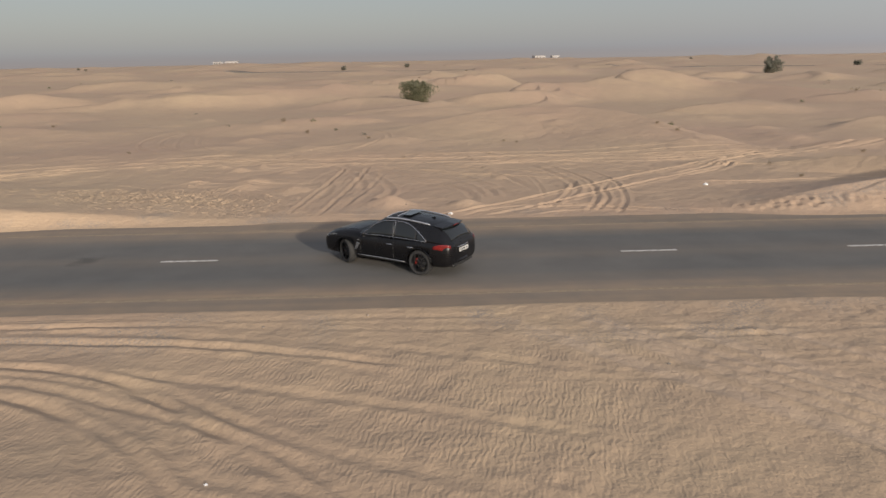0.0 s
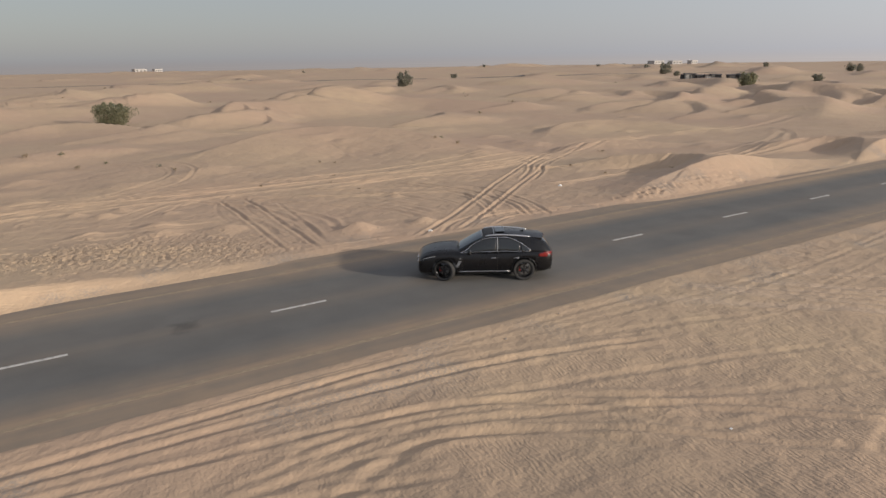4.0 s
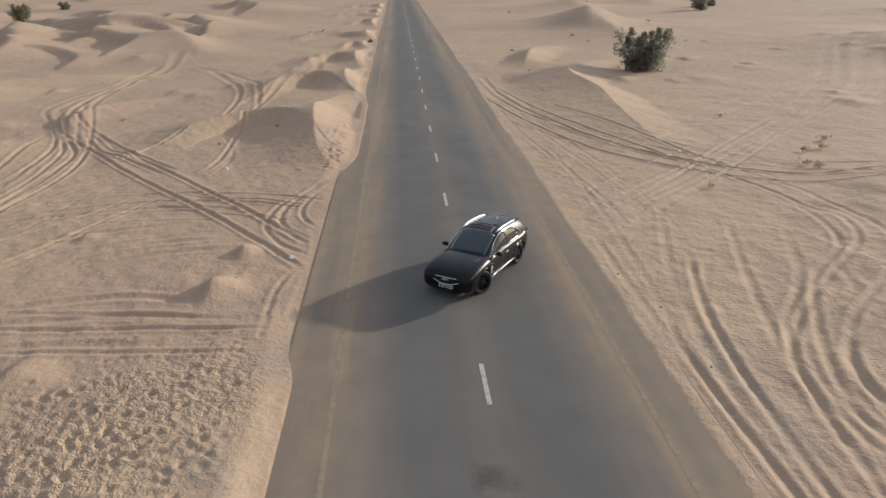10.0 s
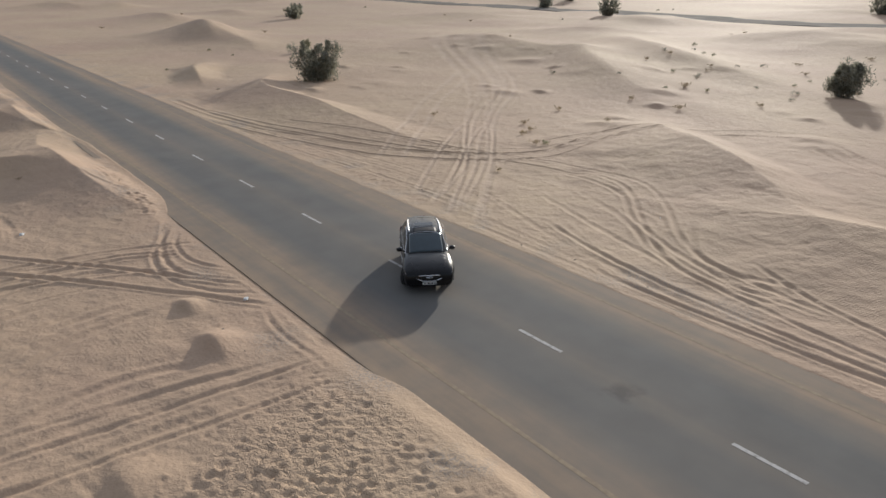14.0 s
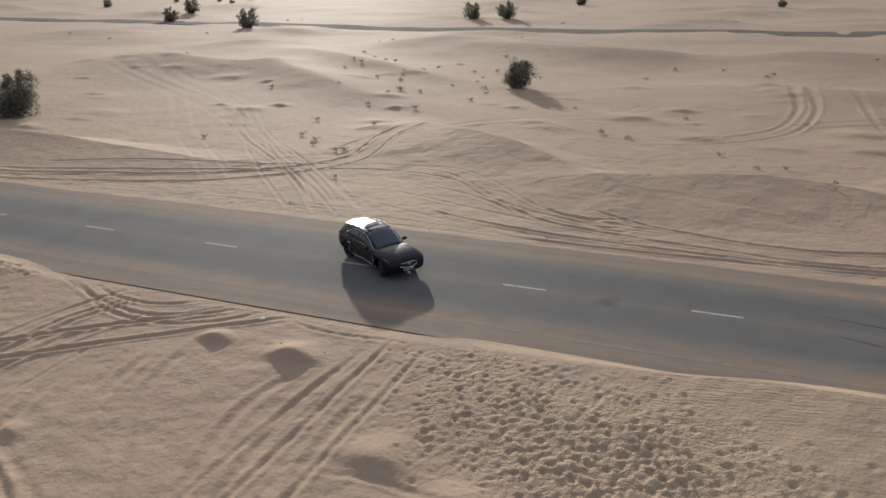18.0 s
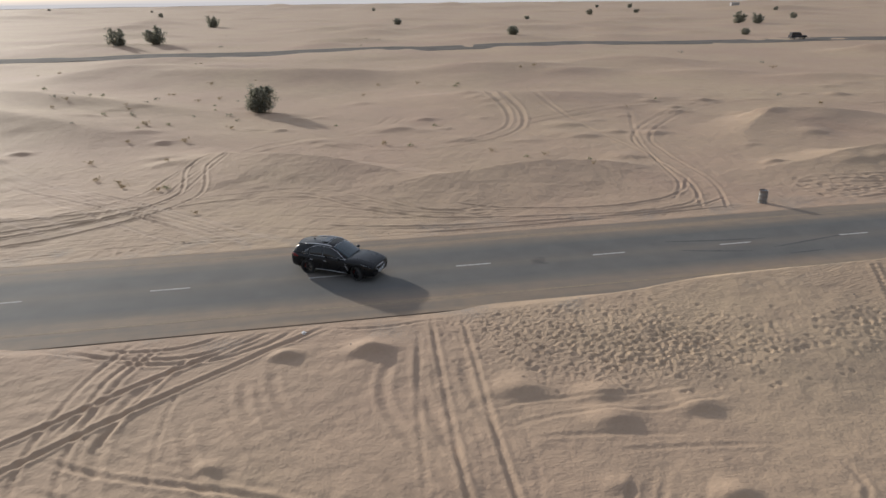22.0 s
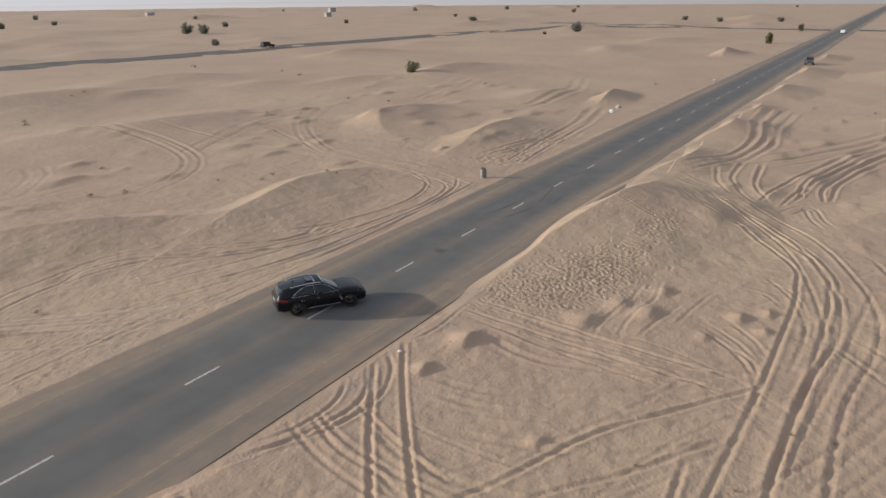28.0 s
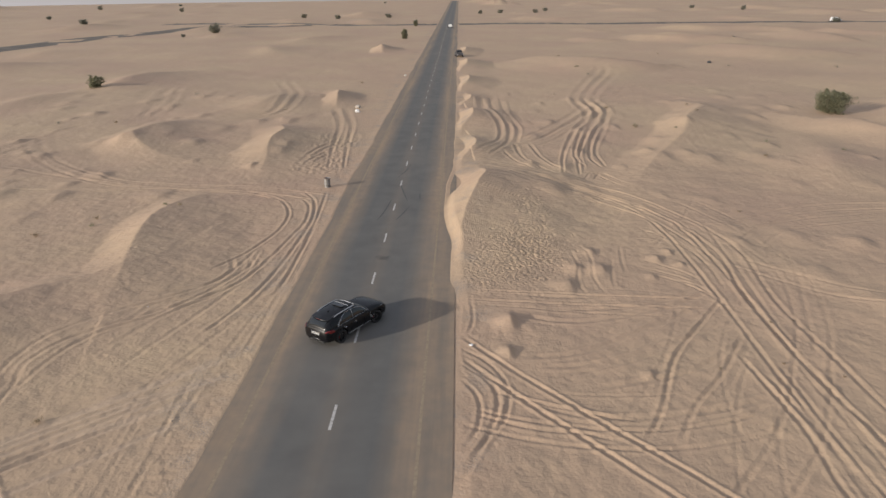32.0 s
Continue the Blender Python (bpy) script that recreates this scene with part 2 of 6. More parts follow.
CANVAS = plain("dark_canvas", (0.06, 0.055, 0.055), 0.9, 0.0, 0.3, 2)
WHITEWASH = plain("whitewashed_wall", (0.66, 0.64, 0.60), 0.85, 0.0, 0.08, 0.6)
WASTE = plain("white_plastic_bag", (0.70, 0.69, 0.66), 0.55, 0.0, 0.1, 10)
RUBBLE = plain("pale_rubble", (0.45, 0.40, 0.34), 0.9, 0.0, 0.25, 9)
PEBBLE = plain("grey_pebble", (0.26, 0.22, 0.18), 0.9, 0.0, 0.25, 9)
SKID = plain("rubber_streak", (0.075, 0.072, 0.068), 0.8, 0.0, 0.25, 3.0)
RED_PAINT = plain("dull_red_paint", (0.22, 0.035, 0.025), 0.5, 0.0, 0.15)
WHITE_PAINT = plain("white_vehicle_paint", (0.68, 0.68, 0.66), 0.35, 0.0, 0.05)


# ---- helpers of this scene ----
def add_mesh(name, verts, faces, material, smooth=True):
    me = bpy.data.meshes.new(name)
    me.from_pydata([tuple(v) for v in verts], [], [tuple(f) for f in faces])
    me.materials.append(material)
    if smooth:
        me.shade_smooth()
    return me


def bm_mesh(name, bm, material, smooth=False):
    me = bpy.data.meshes.new(name)
    bmesh.ops.recalc_face_normals(bm, faces=bm.faces[:])
    bm.to_mesh(me)
    bm.free()
    me.materials.append(material)
    if smooth:
        me.shade_smooth()
    return me


def part(name, bm, material, parent, label="", smooth=False):
    """One mesh object under a thing or a part; bm may be a bmesh or a mesh."""
    me = bm_mesh(name, bm, material, smooth) if isinstance(bm, bmesh.types.BMesh) else bm
    ob = new(name, me)
    ob.parent = parent
    return tagged(ob, label)


def thing(name, m, label, category, group=""):
    ob = new(name)
    ob.matrix_world = m
    ob.empty_display_size = 0.2
    return tagged(ob, label, category, group)


def box(bm, x, y, z, sx, sy, sz, bevel=0.0, turn=None):
    """A block centred at x, y, z with full sizes, its edges rounded by bevel."""
    m = Matrix.Translation((x, y, z)) @ (turn or Matrix()) @ Matrix.Diagonal((sx, sy, sz, 1))
    made = bmesh.ops.create_cube(bm, size=1, matrix=m)
    if bevel:
        edges = list({e for v in made["verts"] for e in v.link_edges})
        bmesh.ops.bevel(bm, geom=edges, offset=bevel, segments=2, affect="EDGES", profile=0.6)
    return bm


def tube(bm, path, radius, sides=8):
    """A closed tube along points; radius is one number or one for each point."""
    radii = radius if hasattr(radius, "__len__") else [radius] * len(path)
    rings = []
    for i, p in enumerate(path):
        a, b = Vector(path[max(i - 1, 0)]), Vector(path[min(i + 1, len(path) - 1)])
        q = (b - a).normalized().to_track_quat("Z", "Y")
        rings.append([bm.verts.new(Vector(p) + q @ Vector((radii[i] * math.cos(k * math.tau / sides), radii[i] * math.sin(k * math.tau / sides), 0))) for k in range(sides)])
    for r, s in zip(rings, rings[1:]):
        for k in range(sides):
            bm.faces.new((r[k], r[(k + 1) % sides], s[(k + 1) % sides], s[k]))
    bm.faces.new(rings[0][::-1])
    bm.faces.new(rings[-1])
    return bm


def lathe(bm, profile, m, sides=32):
    """Turns (radius, height) pairs round the local z axis, closed round."""
    rings = [[bm.verts.new(m @ Vector((r * math.cos(k * math.tau / sides), r * math.sin(k * math.tau / sides), h))) for k in range(sides)] for r, h in profile]
    for r, s in zip(rings, rings[1:]):
        for k in range(sides):
            bm.faces.new((r[k], r[(k + 1) % sides], s[(k + 1) % sides], s[k]))
    return rings


def smoothstep(a, b, v):
    t = np.clip((v - a) / (b - a), 0, 1)
    return t * t * (3 - 2 * t)


def lattice(seed):
    return np.random.default_rng(seed).random((256, 256))


def value_noise(x, y, scale, seed, octaves=3):
    """Smooth random heights between -1 and 1."""
    out, amp, total, table = 0.0, 1.0, 0.0, lattice(seed)
    for o in range(octaves):
        u, v = x / scale + 17.3 * o, y / scale + 41.7 * o
        i, j = np.floor(u).astype(int), np.floor(v).astype(int)
        s, t = u - i, v - j
        s, t = s * s * s * (s * (6 * s - 15) + 10), t * t * t * (t * (6 * t - 15) + 10)
        a, b = table[i % 256, j % 256], table[(i + 1) % 256, j % 256]
        c, d = table[i % 256, (j + 1) % 256], table[(i + 1) % 256, (j + 1) % 256]
        out = out + amp * ((a * (1 - s) + b * s) * (1 - t) + (c * (1 - s) + d * s) * t)
        total, amp, scale = total + amp, amp * 0.5, scale * 0.5
    return 2 * out / total - 1


# ---- the ground: one sheet of sand to the horizon ----
STEP = 0.084


def axis(lo, hi, reach):
    """Even steps from lo to hi, growing outside to the reach on both sides, slowly at first."""
    inner = np.arange(lo, hi + STEP / 2, STEP)
    steps = [STEP]
    while sum(steps) < reach:
        steps.append(min(steps[-1] * (1.011 if steps[-1] < 0.42 else 1.02), 140.0))
    out = np.cumsum(steps)
    return np.concatenate([lo - out[::-1], inner, inner[-1] + out])


GX, GY = axis(-26, 16, 1300.0), axis(-14, 20, 1300.0)
X, Y = np.meshgrid(GX, GY, indexing="ij")
SIDE, FAR = np.abs(Y), np.hypot(X, Y)
GAP_X, GAP_Y = np.gradient(GX), np.gradient(GY)
rng = np.random.default_rng(7)

FINE = smoothstep(0.42, 0.18, np.maximum(GAP_X[:, None], GAP_Y[None, :]))     # where small relief can be carried

# broad swells, quiet beside the road
open_land = smoothstep(7, 30, SIDE)
Z = 0.42 * open_land * value_noise(X, Y, 38, 1, 3) + 0.85 * smoothstep(40, 110, SIDE) * smoothstep(1500, 300, FAR) * np.maximum(0, value_noise(X, Y, 34, 2, 2) - 0.12)
Z += 0.06 * smoothstep(5.5, 9, SIDE) * (FINE * value_noise(X, Y, 3.2, 3, 3) + (1 - FINE) * value_noise(X, Y, 4.5, 3, 1)) - 0.03
Z += 0.02 * smoothstep(5.2, 6.5, SIDE) * FINE * value_noise(X, Y, 0.62, 4, 2)


# crumbs and clods scraped up along the southern shoulder
Z += 0.05 * smoothstep(-5.3, -5.8, Y) * smoothstep(-8.0, -6.4, Y) * smoothstep(-3, 4, X) * smoothstep(60, 34, X) * np.maximum(0, value_noise(X, Y, 0.24, 51, 2) - 0.15) * smoothstep(-0.1, 0.3, value_noise(X, 2 * Y, 2.4, 52, 2))
# scoured streaks on the flats
U, V = 0.87 * X + 0.5 * Y, -0.5 * X + 0.87 * Y
Z += 0.014 * smoothstep(6, 9, SIDE) * FINE * (Y > 0) * value_noise(0.3 * U, 1.5 * V, 1.0, 44, 3)


def window(cx, cy, reach):
    i, j = np.searchsorted(GX, (cx - reach, cx + reach)), np.searchsorted(GY, (cy - reach, cy + reach))
    return slice(max(i[0] - 1, 0), i[1] + 1), slice(max(j[0] - 1, 0), j[1] + 1)


def dune(x, y, half, left, right, height, angle):
    """A ridge: half its length, its widths to the left and right of its direction, its height, its angle in degrees."""
    w = window(x, y, 3.2 * max(half, left, right))
    c, s = math.cos(radians(angle)), math.sin(radians(angle))
    u, v = (X[w] - x) * c + (Y[w] - y) * s, -(X[w] - x) * s + (Y[w] - y) * c
    v = v + 0.16 * half * np.cos(u / half * 1.3) - 0.1 * half
    v = v + 0.25 * min(left, right) * value_noise(X[w], Y[w], half * 0.9, 9, 1)
    across = np.where(v > 0, np.exp(-np.abs(v / left) ** 1.3), np.exp(-np.abs(v / right) ** 1.5))
    Z[w] += height * across * np.exp(-np.abs(u / half) ** 2.4)


def curve_points(points, step=0.5):
    """A smooth line through a few points."""
    p = [np.array(q, float) for q in points]
    p = [2 * p[0] - p[1], *p, 2 * p[-1] - p[-2]]
    out = []
    for a, b, c, d in zip(p, p[1:], p[2:], p[3:]):
        n = max(2, int(np.linalg.norm(c - b) / step))
        for t in np.arange(n) / n:
            out.append(0.5 * (2 * b + (c - a) * t + (2 * a - 5 * b + 4 * c - d) * t * t + (3 * b - a - 3 * c + d) * t ** 3))
    return np.array([*out, p[-2]])


def crest(points, right, left, keen_right=1.5, keen_left=1.1):
    """A dune along a crest line of (x, y, height): its widths to the right and left of the line's direction
    for each metre of height; keen 1 makes a straight steep slope, more a slope that runs out softly."""
    line = curve_points([p[:2] for p in points], 1.2)
    tall = np.interp(np.linspace(0, 1, len(line)), np.linspace(0, 1, len(points)), [p[2] for p in points])
    tall = np.convolve(np.pad(tall, 2, mode="edge"), np.ones(5) / 5, "valid")
    top = tall.max()
    reach = 1.1 * top * max(right, left)
    lo, hi = line.min(0) - reach, line.max(0) + reach
    w = (slice(*np.searchsorted(GX, (lo[0], hi[0]))), slice(*np.searchsorted(GY, (lo[1], hi[1]))))
    px, py = X[w], Y[w]
    near, high, side = np.full(px.shape, 1e9), np.zeros(px.shape), np.ones(px.shape)
    for k in range(len(line) - 1):
        (ax, ay), (bx, by) = line[k], line[k + 1]
        dx, dy = bx - ax, by - ay
        t = np.clip(((px - ax) * dx + (py - ay) * dy) / (dx * dx + dy * dy), 0, 1)
        d = np.hypot(px - ax - t * dx, py - ay - t * dy)
        hit = d < near
        near = np.where(hit, d, near)
        high = np.where(hit, tall[k] + (tall[k + 1] - tall[k]) * t, high)
        side = np.where(hit, np.where((py - ay) * dx - (px - ax) * dy > 0, 1.0, -1.0), side)
    near = near * (1 + 0.12 * value_noise(px, py, 3.0, 15, 2))
    body = np.where(side > 0, np.clip(1 - near / (left * top), 0, 1) ** keen_left, np.clip(1 - near / (right * top), 0, 1) ** keen_right)
    Z[w] += high * body


def barchan(x, y, half, height, wind):
    """A crescent dune: a long lit back and a steep slip face downwind, its horns pointing the same way."""
    half, height = 1.25 * half, 0.66 * height
    w = window(x, y, 2.4 * half + 8 * height)
    c, s = math.cos(radians(wind)), math.sin(radians(wind))
    v, u = (X[w] - x) * c + (Y[w] - y) * s, -(X[w] - x) * s + (Y[w] - y) * c
    u = u * (1 + 0.12 * value_noise(X[w], Y[w], half, 16, 1))
    v = v - 0.45 * half * (u / half) ** 2 + 0.12 * half * value_noise(X[w], Y[w], 0.8 * half, 17, 2)
    ridge = height * np.clip(1 - (u / half) ** 2, 0, 1) ** 0.6
    back = np.clip(1 + v / (11 * height), 0, 1)
    Z[w] += np.where(v > 0, np.clip(ridge - 0.62 * v, 0, None), ridge * back * back * (3 - 2 * back))


def dimple(x, y, r, depth):
    w = window(x, y, 2.6 * r)
    d = np.hypot(X[w] - x, Y[w] - y) / r
    Z[w] += depth * (0.45 * np.exp(-((d - 1.5) / 0.5) ** 2) - np.exp(-d ** 2))


def hump(x, y, r, height):
    """A small drift of sand with a ragged outline."""
    w = window(x, y, 4 * r)
    u, v = (X[w] - x) / (1.5 * r), (Y[w] - y) / r
    lumpy = 1 + 0.22 * value_noise(X[w], Y[w], 1.4 * r, 14, 1)
    Z[w] += height * np.exp(-lumpy * (1.1 * u * u + np.where(v > 0, 2.6, 0.6) * v * v))


# the sand bank on the north edge, steep towards the tarmac, and those that follow it westwards
crest([(-39.5, 7.4, 0.0), (-36, 7.7, 0.8), (-31.5, 8.2, 1.95), (-27.5, 7.4, 1.5), (-22, 6.3, 1.05), (-17, 5.75, 0.72), (-12.6, 5.55, 0.42), (-9.6, 5.35, 0.1)], 1.5, 6.0, 1.0, 1.15)
for bx, bl, bh in ((-47, 7, 1.0), (-66, 8.5, 1.4), (-84, 6, 0.8), (-106, 12, 1.2), (-138, 14, 1.3), (-176, 15, 1.1)):
    crest([(bx - bl, 7.0, 0.0), (bx - 0.4 * bl, 7.6, 0.8 * bh), (bx + 0.1 * bl, 7.5, bh), (bx + 0.6 * bl, 6.3, 0.5 * bh), (bx + bl, 5.6, 0.0)], 1.6, 5.5, 1.0, 1.2)
# banks on the north edge, eastwards, and the ridges that run from them into the sand, steep to the west
crest([(12.4, 5.7, 0.0), (16.1, 6.9, 0.75), (22.7, 7.8, 1.15), (28, 8.1, 1.0), (33, 7.6, 0.6), (38, 6.6, 0.15), (41, 6.2, 0.0)], 2.4, 4.4, 1.2, 1.2)
crest([(21, 7.8, 0.0), (24.6, 9.4, 0.5), (26.0, 11.8, 1.0), (25.0, 14.0, 1.1), (22.4, 16.0, 0.6), (19, 17.2, 0.0)], 5.0, 1.9, 1.2, 1.0)
for bx, bl, bh, far, tall in ((46, 8, 0.75, 1.0, 1.15), (65, 11, 0.6, 0.8, 0.9), (82, 6, 0.35, 0.4, 0.5), (97, 9, 0.75, 1.5, 1.0), (128, 15, 0.5, 0.6, 0.6), (151, 7, 0.4, 1.3, 0.9), (167, 12, 0.6, 0.5, 0.5), (196, 14, 0.6, 1.2, 0.8)):
    crest([(bx - bl, 6.0, 0.0), (bx - 0.4 * bl, 7.1, bh), (bx + 0.3 * bl, 7.0, 0.9 * bh), (bx + bl, 5.8, 0.0)], 1.9, 4.6, 1.1, 1.3)
    crest([(bx - 5.5, 7.0, 0.0), (bx - 2.0, 7 + 1.6 * far, 0.6 * tall), (bx - 0.5, 7 + 3.4 * far, tall), (bx - 1.8, 7 + 5.4 * far, 0.95 * tall), (bx - 5.0, 7 + 6.8 * far, 0.5 * tall), (bx - 9.0, 7 + 7.6 * far, 0.0)], 5.0, 1.9, 1.2, 1.0)
# the open dunes to the north
crest([(-5, 37.5, 0.0), (1.5, 41, 0.9), (8, 44, 1.5), (13, 43, 1.6), (17, 39, 1.35), (18.8, 33, 0.9), (19.6, 27, 0.45), (20.5, 22, 0.0)], 6.5, 2.4, 1.1, 1.1)
crest([(-19, 73, 0.0), (-11, 79, 1.2), (-5.2, 77, 1.3), (0, 70, 0.6), (3, 64, 0.0)], 5.5, 2.0, 1.2, 1.0)
crest([(4, 69, 0.0), (9.3, 78, 1.3), (16, 88, 1.9), (24, 91, 1.5), (33, 88, 0.8), (39, 81, 0.0)], 6.5, 2.0, 1.2, 1.0)
crest([(22, 96, 0.0), (30, 101, 1.5), (40, 98, 2.0), (50, 90, 1.6), (58, 77, 0.9), (62, 66, 0.0)], 6.5, 2.2, 1.2, 1.0)
crest([(34, 37, 0.0), (40, 41, 0.8), (46, 40.5, 1.0), (50, 37, 0.7), (53, 30, 0.0)], 6.0, 2.4, 1.15, 1.1)
crest([(60, 56, 0.0), (67, 62, 0.9), (78, 61, 1.1), (86, 54, 0.7), (90, 46, 0.0)], 6.0, 2.2, 1.2, 1.0)
crest([(24, 24, 0.0), (29, 26.5, 0.5), (35, 25, 0.6), (39, 21, 0.0)], 6.0, 3.0, 1.2, 1.1)
dune(-16.0, 108.0, 22.0, 8.0, 6.5, 1.6, 5)
dune(84.0, 34.0, 12.0, 5.5, 4.0, 1.3, 34)
dune(-40.0, 82.0, 14.0, 6.0, 5.0, 1.4, 10)
for bx, by, bl, bh, bw in ((51, 118, 11.0, 1.9, 110), (64, 160, 14.0, 2.6, 128),
                           (92, 104, 11.0, 2.0, 130), (72, 44, 9.0, 0.9, 125), (104, 68, 9.0, 1.7, 120), (130, 43, 11.0, 1.9, 110), (36, 60, 8.0, 1.2, 130), (-24, 96, 10.0, 1.7, 125), (-52, 62, 9.0, 1.4, 130)):
    barchan(bx, by, bl, bh, bw)
# the long dune west of the tracks, steep and bright to the south
crest([(-80, 43, 0.0), (-71, 41.5, 1.1), (-61, 36.5, 1.75), (-53, 33.5, 1.1), (-44, 28.5, 0.8), (-36, 24.5, 0.5), (-27, 21.0, 0.0)], 2.6, 6.5, 1.2, 1.2)
dune(-40.0, 45.0, 9.0, 3.5, 5.0, 0.7, 160)
# ridges south of the road
crest([(-29, -17.5, 0.0), (-24.2, -19.0, 0.6), (-20, -19.2, 1.0), (-14, -18.2, 0.85), (-8.6, -16.6, 0.45), (-4, -15.4, 0.0)], 3.2, 8.5, 1.3, 1.3)
crest([(-15, -14.6, 0.0), (-11.5, -15.6, 0.35), (-8, -18.4, 0.85), (-3.8, -22.0, 1.3), (1.5, -25.2, 1.25), (7, -28.6, 0.7), (12, -33, 0.0)], 3.2, 7.6, 1.1, 1.3)
crest([(58, -23, 0.0), (52.4, -19.3, 0.7), (46, -15.4, 1.25), (41, -14.0, 1.1), (33, -14.6, 0.75), (24, -13.9, 0.5), (13.7, -13.8, 0.0)], 5.4, 3.0, 1.25, 1.2)
crest([(72, -20, 0.0), (64, -15, 1.0), (58, -13, 1.1), (52, -11.5, 0.0)], 3.0, 3.0, 1.3, 1.2)
crest([(-62, -19, 0.0), (-57, -17.6, 1.0), (-54, -16.6, 1.45), (-48, -16.8, 0.8), (-40, -15.4, 0.35), (-32, -14.6, 0.0)], 3.2, 5.5, 1.3, 1.3)
crest([(-66, -33, 0.0), (-57, -34.4, 1.2), (-51, -34.6, 1.5), (-45, -30, 0.9), (-41, -25, 0.3), (-38, -22, 0.0)], 3.8, 7.0, 1.35, 1.3)
crest([(-96, -17, 0.0), (-90, -15.4, 1.2), (-86, -15, 1.3), (-78, -14, 0.0)], 2.0, 4.0, 1.1, 1.6)
crest([(-194, -19, 0.0), (-186, -17.8, 1.8), (-181, -17.4, 1.9), (-172, -16, 0.0)], 2.0, 4.0, 1.1, 1.6)
dune(-82.0, -26.0, 8.0, 5.0, 5.0, 1.0, 180)
dune(34.0, -54.0, 20.0, 7.5, 4.5, 1.7, 141)
dune(38.0, -71.0, 24.0, 8.0, 5.0, 1.9, 146)
dune(-30.0, -58.0, 16.0, 5.0, 8.0, 1.2, 170)
dune(60.0, -62.0, 18.0, 5.0, 9.0, 1.8, 170)
dune(2.0, -92.0, 20.0, 6.0, 9.0, 1.9, 176)
# small humps with shaded lee sides
for hx, hy, hr, hh in ((-2.4, 8.5, 0.75, 0.48), (1.0, 8.2, 0.55, 0.30), (-7.6, 12.6, 0.8, 0.26), (-10.4, 13.5, 0.7, 0.26), (-10.2, 15.1, 0.8, 0.30), (-13.4, 15.0, 0.6, 0.22),
                       (-12.1, 19.3, 0.55, 0.26), (-13.4, 20.5, 0.45, 0.22), (-11.1, 20.7, 0.4, 0.18), (-9.0, 18.2, 0.5, 0.16), (3.2, 15.0, 0.4, 0.16)):
    hump(hx, hy, 0.8 * hr, 0.85 * hh)
# low hummocks that the wind has left over the flats
for k in range(260):
    hx, hy = rng.uniform(-95, 75), rng.choice((-1, 1)) * (13 + 48 * rng.random())
    if not (-26 < hx < 26 and abs(hy) < 26):
        hump(hx, hy, rng.uniform(0.6, 1.5), rng.uniform(0.08, 0.26))
# far dunes without names
for k in range(420):
    a, r = rng.uniform(0, math.tau), 95 + 760 * rng.random() ** 1.4
    px, py = r * math.cos(a), r * math.sin(a)
    if abs(py) > 30 and abs(py + 152) > 16:
        size = rng.uniform(6, 14) * (1 + r / 600)
        if py > 0:
            barchan(px, py, size, rng.uniform(0.11, 0.19) * size, rng.uniform(105, 150))
        else:
            dune(px, py, size, rng.uniform(0.6, 0.75) * size, rng.uniform(0.36, 0.5) * size, rng.uniform(0.07, 0.125) * size, rng.uniform(-25, 25))
for k in range(60):
    px, py, size = rng.uniform(-75, 150), rng.uniform(46, 150), rng.uniform(4, 9)
    barchan(px, py, size, rng.uniform(0.11, 0.19) * size, rng.uniform(105, 150))


PRESSED, TREAD, ALONG, PALE = (np.zeros_like(X) for k in range(4))


